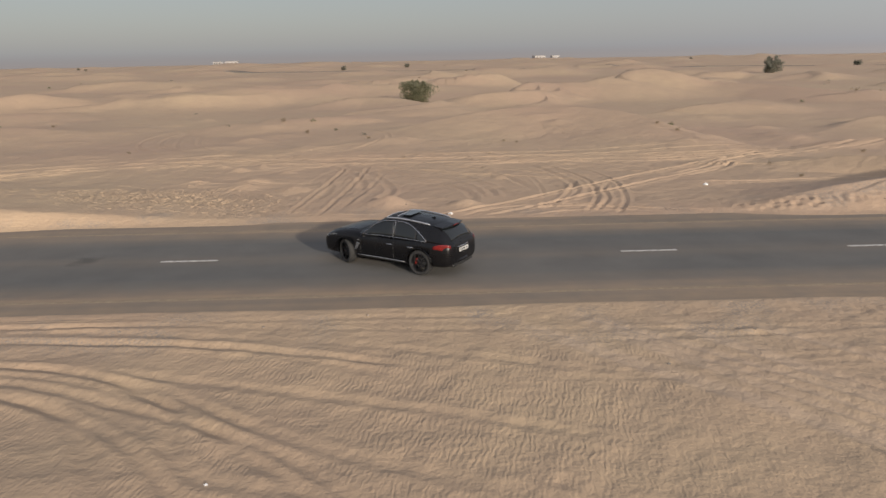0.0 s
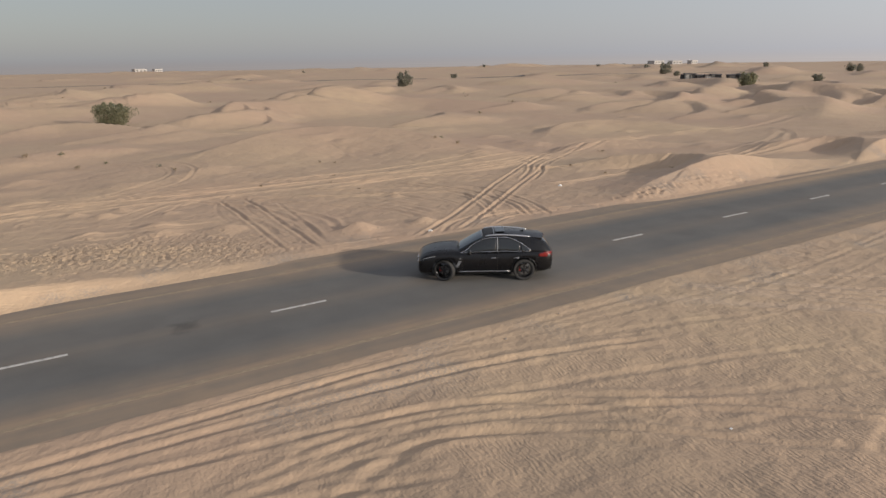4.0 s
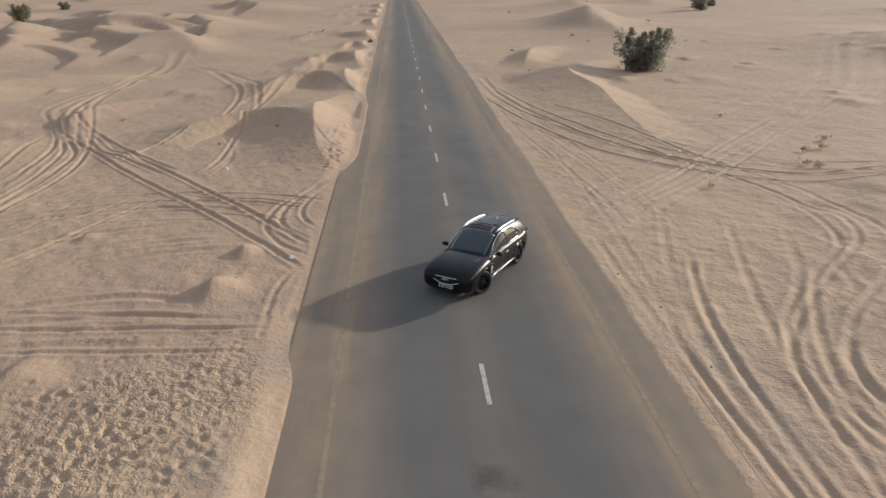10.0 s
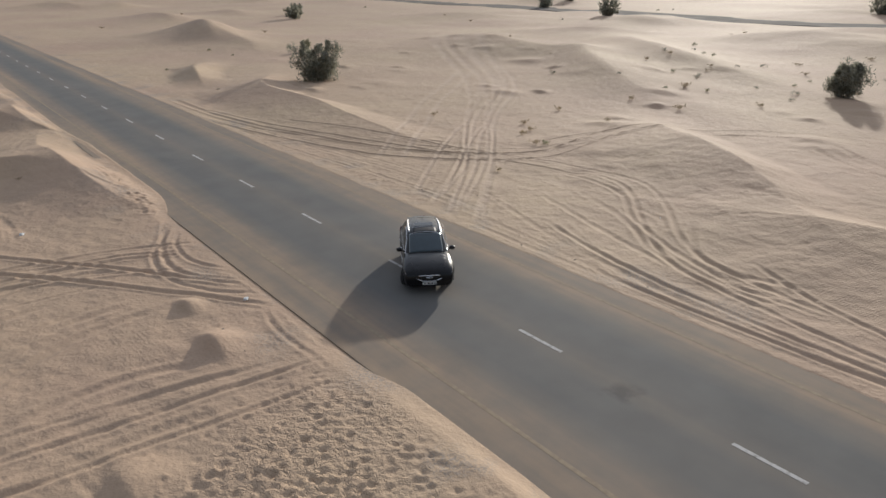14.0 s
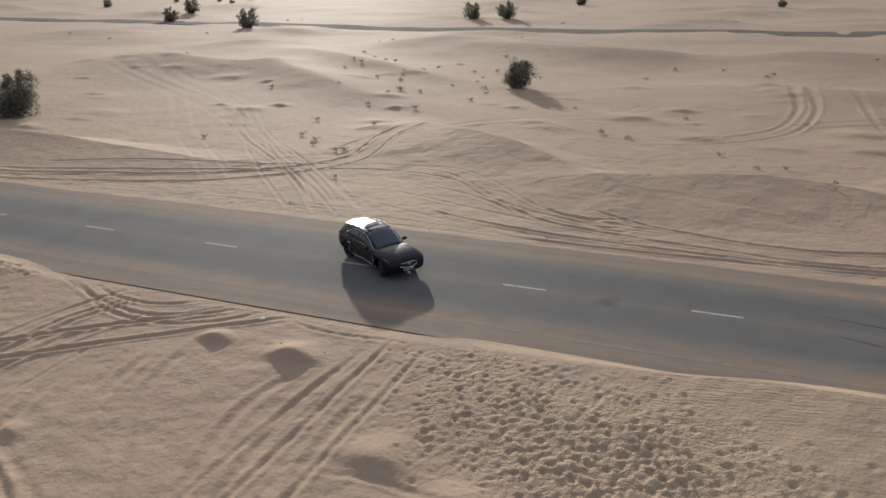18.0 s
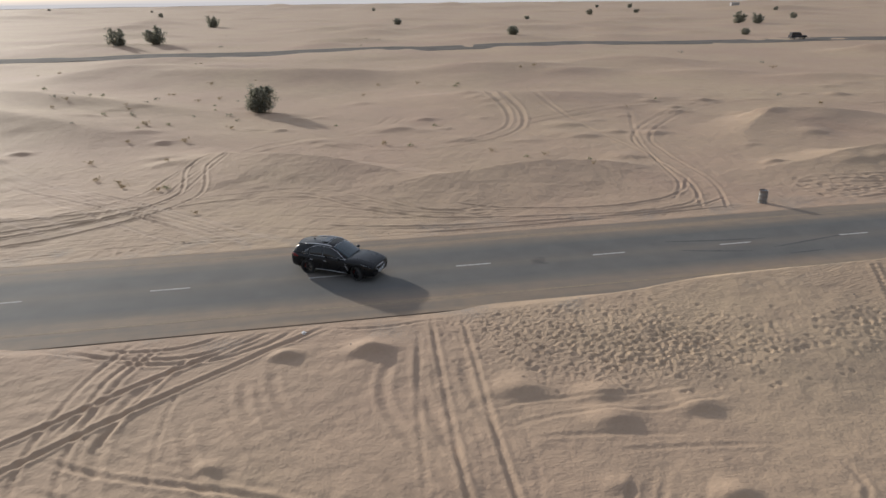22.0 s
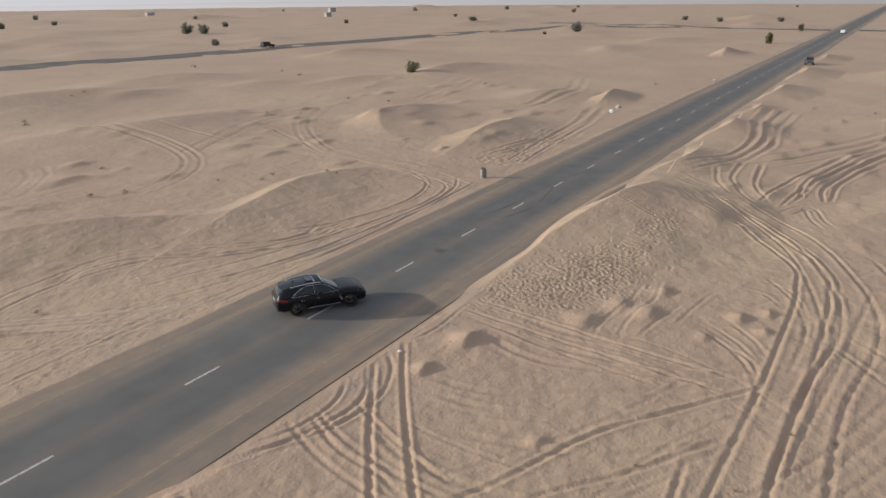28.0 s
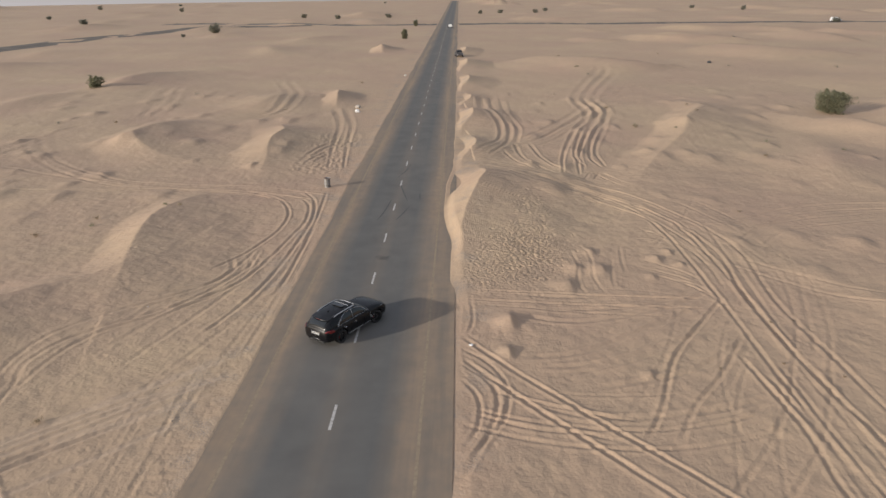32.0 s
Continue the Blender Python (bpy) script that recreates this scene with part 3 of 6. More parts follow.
def rut(points, depth=0.07, width=0.17, gauge=0.0, lugs=1.0, pale=0.0):
    """A wheel track pressed into the sand, with soft shoulders; with a gauge, the two tracks of one car.
    It wipes the wind's ripples out; lugs is how well the tyre's tread still shows in it,
    pale how much lighter sand it has turned up."""
    line = curve_points(points)
    depth, width = 0.46 * depth, 0.54 * width
    if gauge:
        way = np.gradient(line, axis=0)
        way /= np.linalg.norm(way, axis=1, keepdims=True)
        off = np.column_stack([-way[:, 1], way[:, 0]]) * gauge / 2
        lines = (line + off, line - off)
    else:
        lines = (line,)
    for track in lines:
        lo, hi = track.min(0) - 2, track.max(0) + 2
        si = slice(*np.searchsorted(GX, (lo[0], hi[0])))
        sj = slice(*np.searchsorted(GY, (lo[1], hi[1])))
        if si.stop <= si.start or sj.stop <= sj.start:
            continue
        near = np.full((si.stop - si.start, sj.stop - sj.start), 9.0)
        along, gone = np.zeros_like(near), 0.0
        for (ax, ay), (bx, by) in zip(track, track[1:]):
            i = np.searchsorted(GX, (min(ax, bx) - 1.3, max(ax, bx) + 1.3)) - si.start
            j = np.searchsorted(GY, (min(ay, by) - 1.3, max(ay, by) + 1.3)) - sj.start
            i, j = np.clip(i, 0, near.shape[0]), np.clip(j, 0, near.shape[1])
            full = (slice(i[0] + si.start, i[1] + si.start), slice(j[0] + sj.start, j[1] + sj.start))
            ux, uy = X[full] - ax, Y[full] - ay
            long = math.hypot(bx - ax, by - ay)
            t = np.clip((ux * (bx - ax) + uy * (by - ay)) / max(long ** 2, 1e-9), 0, 1)
            w = (slice(*i), slice(*j))
            d = np.hypot(ux - t * (bx - ax), uy - t * (by - ay))
            along[w] = np.where(d < near[w], gone + t * long, along[w])
            near[w] = np.minimum(near[w], d)
            gone += long
        wide = np.maximum(width, 0.55 * np.minimum(np.maximum(GAP_X[si][:, None], GAP_Y[sj][None, :]), 1.0))
        uneven = 0.85 + 0.3 * value_noise(X[si, sj], Y[si, sj], 3.0, 12, 2)
        ends = np.clip(np.minimum(along, gone - along) / 1.5, 0, 1)
        Z[si, sj] += depth * uneven * ends * (0.75 * np.exp(-((near - 2.1 * wide) / (0.75 * wide)) ** 2) - np.exp(-((near / wide) ** 2)))
        PRESSED[si, sj] = np.maximum(PRESSED[si, sj], ends * np.exp(-(near / (2.4 * wide)) ** 4))
        if pale:
            PALE[si, sj] = np.maximum(PALE[si, sj], pale * ends * np.exp(-(near / (1.5 * wide)) ** 2))
        mark = ends * lugs * np.exp(-(near / (1.1 * wide)) ** 4)
        ALONG[si, sj] = np.where(near < 1.8 * wide, along, ALONG[si, sj])
        TREAD[si, sj] = np.where(near < 1.8 * wide, mark, TREAD[si, sj])


GAUGE = 1.65
# north of the road
rut([(-40, 7.9), (-32.7, 15.4), (-26.9, 20.6), (-19.1, 23.8), (-12.9, 24.7), (-5.5, 23.8), (1.9, 23.8), (9, 24.2), (24, 27)], 0.15, 0.2, GAUGE)
rut([(-36, 10.5), (-23.5, 20.4), (-17.8, 22.1), (-9.9, 22.3), (-3.2, 22.2), (2.5, 22.0), (8, 21.9), (16, 22)], 0.14, 0.2, GAUGE)
rut([(-34, 12.6), (-26, 19.0), (-19, 21.7), (-11.7, 23.3), (-5.8, 23.2), (-0.2, 22.8), (4, 22.5), (12, 22.3)], 0.09, 0.18)
rut([(-20, 25), (-13.8, 24.5), (-8.8, 24.1), (-1.3, 23.3), (3.1, 23.1), (9, 22.6)], 0.09, 0.18)
rut([(-38, 8.5), (-30, 17), (-22, 22.6), (-12, 23.6), (-2, 22.8), (10, 23.2)], 0.08, 0.2)
rut([(-16.4, 26.7), (-9.8, 27.4), (-3.2, 25.7), (1.9, 23.4), (8, 20), (14, 15)], 0.08, 0.18, GAUGE)
rut([(-19, 27.5), (-23.3, 34), (-24.8, 42), (-23, 52)], 0.1, 0.22, GAUGE)
rut([(-14, 26), (-19, 31), (-22, 40)], 0.08, 0.22, GAUGE)
rut([(-1.1, 5.5), (2.5, 8.1), (6.8, 11.5), (11, 15.1), (17.3, 20), (26, 26.2), (34, 29.4)], 0.15, 0.19)
rut([(1.4, 5.6), (6.0, 9.0), (9.2, 11.6), (13.5, 15.0), (20.5, 20.4), (30, 26.5), (36, 28.9), (55, 30)], 0.15, 0.19)
rut([(6.6, 5.6), (7.9, 9.2), (8.4, 13.6), (7.5, 18), (6.3, 20)], 0.09, 0.18, 1.3)
rut([(1.9, 5.6), (4.1, 7.2), (6.4, 7.3), (9.6, 6.3), (11.6, 5.4)], 0.1, 0.18)
rut([(3.0, 5.4), (5.2, 6.5), (7.6, 6.4), (9.4, 5.6)], 0.1, 0.16)
rut([(-4.4, 20.5), (-4.5, 16.8), (-4.9, 11.6), (-5.4, 5.9)], 0.13, 0.17)
rut([(-5.8, 20.7), (-5.9, 16.9), (-6.3, 11.8), (-6.8, 6.2)], 0.13, 0.17)
rut([(-3.2, 18.0), (-3.8, 12.4), (-4.7, 7.0)], 0.07, 0.17)
rut([(-5.5, 5.7), (-2.4, 5.6), (0.6, 5.5), (3.5, 5.8)], 0.1, 0.15)
rut([(-6.0, 6.3), (-2.6, 6.4), (-0.4, 5.9)], 0.08, 0.15)
rut([(0.1, 5.2), (1.9, 7.0), (4.2, 7.9), (6.9, 7.6), (9.2, 6.3), (11.5, 5.3)], 0.09, 0.17)
rut([(8.6, 13.4), (6, 14.8), (1.6, 16.6), (-2.2, 19.1), (-6, 21.8)], 0.12, 0.18)
rut([(8.7, 14.8), (5.9, 16.3), (2.8, 18.7), (-1, 21)], 0.1, 0.18)
rut([(8.6, 12.7), (8, 11), (7.6, 8.6), (6.4, 6.1)], 0.1, 0.17)
rut([(7.2, 14), (6.6, 11.8), (5.6, 9.1), (4.5, 6.8)], 0.1, 0.17)
# the braided tracks that swing round the eastern flat
for way, deep, gauge in (([(4, 22.6), (11.1, 22.5), (15.6, 22.9), (20.6, 24.0), (27.2, 27.1), (33.6, 30.6), (38.0, 31.1), (46.5, 30.0), (56.8, 28.2), (72, 31)], 0.13, 0),
                         ([(2, 21.6), (9.1, 21.4), (13.7, 21.7), (18.7, 22.7), (25.1, 25.7), (33.0, 29.4), (37.8, 30.1), (46.4, 29.1), (60, 30)], 0.13, 0),
                         ([(3, 20.6), (8.1, 20.9), (12.5, 20.9), (17.7, 21.6), (23.1, 24.4), (31.6, 27.9), (38.3, 29.3), (48, 28.6)], 0.14, 0),
                         ([(1, 20.0), (7.7, 20.4), (12.2, 20.1), (17.6, 20.9), (24.8, 23.4), (31.3, 25.9), (38.2, 28.3), (50.3, 29.1)], 0.13, 0), ([(18.1, 21.1), (22.2, 23.3), (29.1, 26.0), (36.8, 28.7)], 0.12, 0),
                         ([(23.9, 23.1), (18.7, 20.0), (16.3, 17.5), (12.9, 14.5)], 0.13, 0.9),
                         ([(56.8, 28.2), (57.0, 23.9), (48.8, 19.6), (39.5, 16.3), (30.0, 15.4), (23.9, 15.9), (17.7, 17.6), (15.3, 20.0)], 0.11, 0), ([(58, 26), (56.9, 23.3), (50.8, 18.9), (42.6, 15.3), (32.1, 13.4)], 0.11, 0),
                         ([(64.9, 12.5), (54.0, 11.0), (42.3, 12.9), (32.1, 13.4), (24.5, 13.0), (16.4, 12.5), (12.7, 12.7)], 0.12, 0), ([(59.3, 6.3), (61.3, 11.8), (62.0, 15.9)], 0.1, 0.9)):
    rut(way, deep, 0.19, gauge, 0.6)
rut([(-18.9, 19.4), (-15.8, 21.4), (-12, 22.4), (-7, 22.3)], 0.08, 0.18)
rut([(-9.9, 17.2), (-8.6, 19.4), (-7.2, 20.9), (-3, 21.6)], 0.07, 0.18)
rut([(-14, 28.9), (-9, 27.6), (-4, 25.8), (1.5, 23.8)], 0.08, 0.19)
rut([(-9, 41), (-5, 36), (-6, 30), (-12, 24)], 0.08, 0.22, GAUGE)
# long shallow sweeps between the tracks
for way in ([(1.5, 8.4), (1.0, 11.9), (-2.0, 16.4), (-5.4, 21.0)], [(3.2, 10.9), (0.9, 16.0), (-3.4, 21.2)], [(4.5, 11.9), (2.8, 17.0), (-1.0, 21.7)],
            [(5.5, 8.2), (6.8, 11.9), (6.3, 16.5), (4.9, 20.6)], [(-4.6, 8.1), (-4.1, 12.0), (-4.8, 16.7), (-7.3, 21.1)], [(-3.4, 8.6), (-2.6, 12.2), (-4.0, 17.0), (-6.6, 21.2)],
            [(2.6, 9.4), (2.0, 13.0), (-0.4, 17.4), (-3.4, 20.4)], [(-6.2, 8.8), (-5.8, 12.4), (-6.4, 16.0)]):
    rut(way, 0.1, 0.3, 0, 0.2)
# tracks over the western bank and between the dunes behind it
for way, deep, gauge in (([(-44.1, 5.6), (-46.3, 9.6), (-53.3, 14.9), (-65.6, 21.4), (-81.3, 28.8), (-94.9, 39.2), (-105.3, 53.2)], 0.13, GAUGE),
                         ([(-40.3, 6.4), (-45.6, 11.5), (-51.8, 16.2), (-62.7, 21.8), (-75.9, 28.9), (-90.4, 40.0)], 0.11, GAUGE),
                         ([(-35.4, 17.0), (-43.2, 18.1), (-55.8, 21.1), (-69.1, 25.2), (-82.6, 25.6), (-103.6, 31.0), (-124.4, 37.5)], 0.16, GAUGE),
                         ([(-38.4, 19.8), (-43.9, 19.5), (-55.9, 22.2), (-70.8, 26.9), (-83.9, 27.0), (-103.8, 33.1), (-119.4, 38.5)], 0.16, GAUGE),
                         ([(-39.1, 21.1), (-46.9, 21.5), (-60.7, 25.2), (-75.8, 28.2)], 0.13, 0), ([(-37.0, 18.6), (-46.0, 19.6), (-58.0, 22.6), (-72.0, 26.6)], 0.12, 0),
                         ([(-85.5, 9.4), (-73.5, 9.4), (-62.2, 11.1), (-51.7, 10.5), (-44.0, 7.6)], 0.15, 0), ([(-85.7, 10.9), (-71.2, 11.3), (-61.5, 12.4), (-50.5, 11.5), (-43.0, 9.0)], 0.15, 0),
                         ([(-83.4, 12.3), (-69.0, 12.4), (-59.3, 13.5), (-49.7, 12.5)], 0.13, 0),
                         ([(-90.0, 31.6), (-92.3, 33.7), (-95.9, 35.6), (-102.7, 43.7), (-126.6, 59.3), (-133.4, 72.7)], 0.14, GAUGE),
                         ([(-49.7, 12.3), (-42.0, 12.8), (-35.6, 15.4), (-32.8, 17.8)], 0.12, 0), ([(-49.9, 14.1), (-40.7, 15.0), (-35.8, 17.0)], 0.12, 0), ([(-45.8, 10.6), (-39.0, 12.4), (-33.6, 15.8)], 0.1, 0),
                         ([(-33.4, 18.4), (-36.2, 19.7), (-32.6, 20.8), (-30.4, 21.9)], 0.12, 0.9), ([(-36.4, 8.2), (-30.1, 12.6), (-27.5, 16.4), (-26.2, 19.1)], 0.1, 0),
                         ([(-26.1, 25.4), (-21.7, 26.9), (-17.8, 27.8)], 0.1, GAUGE)):
    rut(way, deep, 0.2, gauge, 0.6)
# south of the road: tracks that turn off towards the dunes
rut([(46, -5.4), (33.9, -5.9), (19.9, -8.8), (12.9, -12.3), (8.6, -18.0), (8.8, -26.0), (6.2, -30.6), (2.4, -35.0), (-5, -37.3), (-12, -37)], 0.1, 0.2, GAUGE)
rut([(36, -5.6), (25.9, -7.6), (14.7, -12.1), (9.9, -17.2), (7.7, -24.4), (4.8, -31.8), (-2, -36)], 0.064, 0.2)
rut([(16.7, -13), (13.6, -15.6), (11.1, -18.9), (9.9, -23.4), (6.7, -30.4)], 0.056, 0.2, GAUGE)
rut([(40, -6.4), (24, -9.4), (12.8, -13.4), (7.5, -15.4), (4.5, -16.0), (2.2, -16.5), (-0.5, -15.4), (-3.4, -12.5), (-5.8, -10.2), (-8, -8.7), (-10.2, -8.1), (-12.2, -7.7)], 0.075, 0.2, 0, 0.2)
rut([(30, -9.6), (14, -14.6), (7, -17.0), (4.6, -17.2), (1.8, -17.4), (-0.8, -16.7), (-3.7, -14.3), (-6, -11.8), (-8.3, -10.2), (-10.5, -9.6), (-14.2, -9.2)], 0.075, 0.2, 0, 0.2)
for k in range(6):
    j = rng.normal(0, 0.45, 6)
    rut([(1.2 + 1.0 * k, -5.8 - 0.2 * k), (7.4 + 0.7 * k + j[0], -12.4), (14 + 0.6 * k + j[1], -18.3), (20.6 + 0.5 * k + j[2], -24.6), (34 + 1.0 * k + 1.5 * j[3], -38.0), (54 + 2 * k + 2 * j[4], -54), (68 + 2 * k, -64)],
        0.075, 0.2, GAUGE * (k % 2), 0.3, 0.25)
rut([(14, -9.5), (21.6, -17.1), (28.9, -24.2), (35.1, -31.6), (43.8, -41.2)], 0.04, 0.26, GAUGE, 0.3, 0.25)
# tracks along the road's edge, old and half blown over
rut([(-5.0, -5.6), (-7.1, -5.5), (-8.8, -5.45), (-11.1, -5.4), (-16, -5.5)], 0.038, 0.2, 0, 0.3)
rut([(-13.4, -8.5), (-10.1, -8.3), (-8.7, -8.35), (-6.4, -8.9), (-3.9, -9.6), (-1.3, -10.4), (3, -11.8)], 0.05, 0.22, 0, 0.2)
rut([(-13.2, -9.5), (-11.2, -8.8), (-10.1, -8.6), (-8.7, -8.8), (-6.5, -9.7), (-4.3, -10.9), (-2.2, -12.1), (1, -13.4)], 0.05, 0.24, 0, 0.2)
rut([(-12.9, -10.8), (-11.3, -10.1), (-9.8, -9.7), (-8.4, -10.1), (-7.2, -11.1), (-6.3, -12.4), (-5.3, -14)], 0.08, 0.27, 0, 0.2)
rut([(-8.6, -8.4), (-6.5, -9.5), (-5.7, -10.5), (-5.2, -11.8), (-4.6, -12.7), (-3.6, -13.1), (-1.8, -13.5)], 0.06, 0.26, 0, 0.2)
rut([(-13.8, -6.9), (-8.9, -6.95), (-4.7, -7.6), (-0.9, -9.4)], 0.04, 0.24, 0, 0.2)
rut([(-16, -6.3), (-12.1, -6.0), (-8.6, -6.3), (-6.1, -6.7), (-2.8, -7.3), (1.1, -8.4), (6, -10)], 0.035, 0.22, 0, 0.3)
rut([(16, -6.9), (7.3, -6.9), (-0.9, -6.5), (-7.6, -5.9)], 0.03, 0.2, 0, 0.4)
rut([(24, -7.6), (14, -8.8), (5, -9.4), (0.9, -9.2)], 0.03, 0.18, 0, 0.5)
rut([(30, -6.2), (20, -6.6), (11, -7.6), (4, -8.2)], 0.033, 0.18, 1.3, 0.5)
rut([(2.2, -7.4), (4.7, -7.4), (6.4, -7.0)], 0.038, 0.16)
for way, deep, gauge in (([(-41.5, -55.3), (-45.4, -51.5), (-52.1, -49.0), (-65.0, -46.5), (-71.3, -38.6)], 0.12, GAUGE), ([(-9.6, -11.3), (-13.6, -9.7), (-18.3, -8.6), (-23.0, -8.9), (-26.9, -10.8), (-29.7, -14.8)], 0.1, 0),
                         ([(-3.4, -11.6), (-6.4, -9.4), (-10.6, -8.1), (-16.5, -7.3), (-21.3, -7.0), (-26.6, -8.4), (-29.1, -13.4)], 0.09, 0),
                         ([(-0.7, -8.7), (-4.8, -7.5), (-9.5, -6.8), (-15.6, -6.5), (-21.3, -6.5), (-26.4, -7.4), (-29.7, -9.1)], 0.1, 0), ([(-5.1, -5.9), (-10.9, -5.8), (-17.7, -6.0), (-24.7, -6.4), (-29.4, -6.8)], 0.08, 0),
                         ([(1.5, -5.7), (-2.7, -5.6), (-8.3, -5.7), (-14.4, -5.8), (-20.7, -5.9)], 0.06, 0), ([(-52.0, -8.7), (-48.3, -10.3), (-43.2, -11.3)], 0.12, 0.8), ([(-46.0, -8.0), (-44.0, -9.8), (-39.9, -10.7)], 0.12, 0.8),
                         ([(-22.4, -39.1), (-32.3, -43.5), (-41.9, -47.2), (-48.8, -47.5), (-54.0, -47.3), (-58.4, -42.8)], 0.14, GAUGE), ([(-98.2, -48.0), (-85.3, -44.2), (-72.9, -41.2)], 0.15, GAUGE),
                         ([(-30.3, -57.0), (-29.7, -37.7), (-30.0, -24.0), (-29.0, -14.5)], 0.08, 0), ([(5.2, -15.9), (-0.1, -14.9), (-3.7, -11.8), (-9.8, -9.0), (-14.0, -8.9)], 0.07, 0),
                         ([(-70, -41), (-86.2, -45.5), (-97.6, -48.4)], 0.12, GAUGE), ([(-76, -13), (-62, -10), (-50, -8.8), (-38, -7.4)], 0.1, GAUGE), ([(-110, -30), (-92, -24), (-74, -22), (-66, -26)], 0.12, GAUGE)):
    rut(way, deep, 0.2, gauge, 0.5)
# loops over the dunes
rut([(-1.5, -34.5), (-7.2, -30.5), (-11.5, -30.0), (-15.2, -31.2), (-19.4, -34.2), (-22.8, -39.2), (-24.9, -47.2), (-25.3, -56.5), (-27.5, -63), (-33, -68), (-40, -70)], 0.12, 0.2, GAUGE)
rut([(-53.7, -49), (-45.7, -43.8), (-38.6, -37.2), (-32.9, -29.5), (-31.0, -22), (-29.6, -12.5), (-27, -6.4)], 0.12, 0.2, GAUGE)
rut([(-38, -43), (-32.4, -29.4), (-29.5, -19.3), (-28.0, -13.1), (-25.4, -9.0)], 0.1, 0.2)
rut([(-2, -37.5), (-5.4, -39.6), (-9, -43.6), (-11, -48)], 0.08, 0.2, GAUGE)


# turning circles and scraped lines beside the trodden sand
for way in ([(-10.1, 17.3), (-8.7, 19.2), (-6.9, 20.7), (-4.5, 21.4)], [(-11.9, 18.4), (-9.9, 20.4), (-8, 21.4)], [(-18.1, 18.5), (-17.5, 20.7), (-14.3, 22.2), (-11, 22.4)],
            [(-16.2, 18.0), (-16.0, 19.8), (-14.6, 21.0)], [(-11.0, 17.4), (-9.4, 19.6), (-7.4, 21.1)], [(-5.6, 13.6), (-8, 13.3), (-11, 13.7), (-14, 13.6)],
            [(-6.2, 14.7), (-9, 14.4), (-12, 14.8), (-15, 14.4)], [(-6.8, 15.4), (-9.4, 15.7), (-12.6, 16.3)], [(-9, 16.6), (-12, 16.9), (-15, 17.4)]):
    rut(way, 0.07, 0.17, 0, 0.5)
# faint old tracks that cross the flats
for k in range(16):
    x, y = rng.uniform(-24, 26), rng.uniform(9, 27)
    head, bend = rng.uniform(0, math.tau), rng.normal(0, 0.16)
    way = [(x, y)]
    for step in range(int(rng.integers(4, 9))):
        head += bend
        x, y = x + 2.6 * math.cos(head), y + 2.6 * math.sin(head)
        if y > 6.4:
            way.append((x, y))
        else:
            break
    if len(way) > 3 and not any(-25 < x < -7 and 5 < y < 18 for x, y in way):
        rut(way, rng.uniform(0.02, 0.045), rng.uniform(0.15, 0.2), GAUGE * (k % 2), rng.uniform(0.3, 1))


# trodden sand on the flank of the bank, deepest half way along it, and a few lines of prints
TROD = np.zeros_like(X)
for k in range(520):
    fx = rng.normal(-14.0, 3.0)
    fy = 10.6 - 0.22 * (fx + 14) + rng.normal(0, 1.5)
    if -21 < fx < -7 and fy > 6.4:
        dimple(fx, fy, rng.uniform(0.09, 0.14), rng.uniform(0.026, 0.058))
for k in range(330):
    fx, fy = rng.normal(-10.0, 2.4), 6.2 + abs(rng.normal(0, 3.6))
    if -16 < fx < -5.5 and fy < 13.5:
        dimple(fx, fy, rng.uniform(0.085, 0.13), rng.uniform(0.02, 0.042))
for k in range(150):
    dimple(rng.normal(-23.5, 1.6), rng.normal(11.8, 0.9), rng.uniform(0.09, 0.14), rng.uniform(0.02, 0.045))
for k in range(16):
    for s in (0.0, 0.3):
        dimple(-26.8 + 0.13 * k + s, 7.8 + 0.27 * k - 0.4 * s, 0.13, 0.05)
for k in range(420):
    fx, fy = rng.uniform(-33, 27), rng.choice((-1, 1)) * (5.8 + 21 * rng.random() ** 1.3)
    dimple(fx, fy, rng.uniform(0.09, 0.2), rng.uniform(0.008, 0.024))
for k in range(130):
    dimple(rng.uniform(12.5, 24), rng.uniform(5.3, 6.4), rng.uniform(0.12, 0.18), rng.uniform(0.02, 0.045))
for k in range(240):
    dimple(rng.uniform(-56, -36), rng.uniform(-12, -7), rng.uniform(0.16, 0.34), rng.uniform(0.025, 0.06))
TROD += smoothstep(4.6, 1.0, np.hypot((X + 13.5) / 1.6, Y - 10.2)) + 0.8 * smoothstep(3.4, 0.8, np.hypot((X + 8.6) / 0.9, (Y - 7.6) / 1.2))
TROD = np.clip(TROD, 0, 1) * smoothstep(5.3, 6.2, Y)
# where the wind has rippled the sand
RIPPLE = 0.85 * smoothstep(-6.2, -8.5, Y) * smoothstep(-26, -17, Y) * smoothstep(-30, -14, X) * smoothstep(10, 2, X)
RIPPLE = np.maximum(RIPPLE, smoothstep(-11, -15, X) * smoothstep(-38, -32, X) * smoothstep(4.6, 5.4, Y) * smoothstep(12.5, 8, Y))
RIPPLE = np.maximum(RIPPLE, 0.35 * smoothstep(0.12, 0.42, value_noise(X, Y, 9.0, 41, 2)) * smoothstep(6.5, 10, SIDE) * smoothstep(45, 30, FAR))
RIPPLE *= (0.35 + 0.65 * smoothstep(-0.35, 0.15, value_noise(X, Y, 2.2, 42, 2))) * (1 - PRESSED)

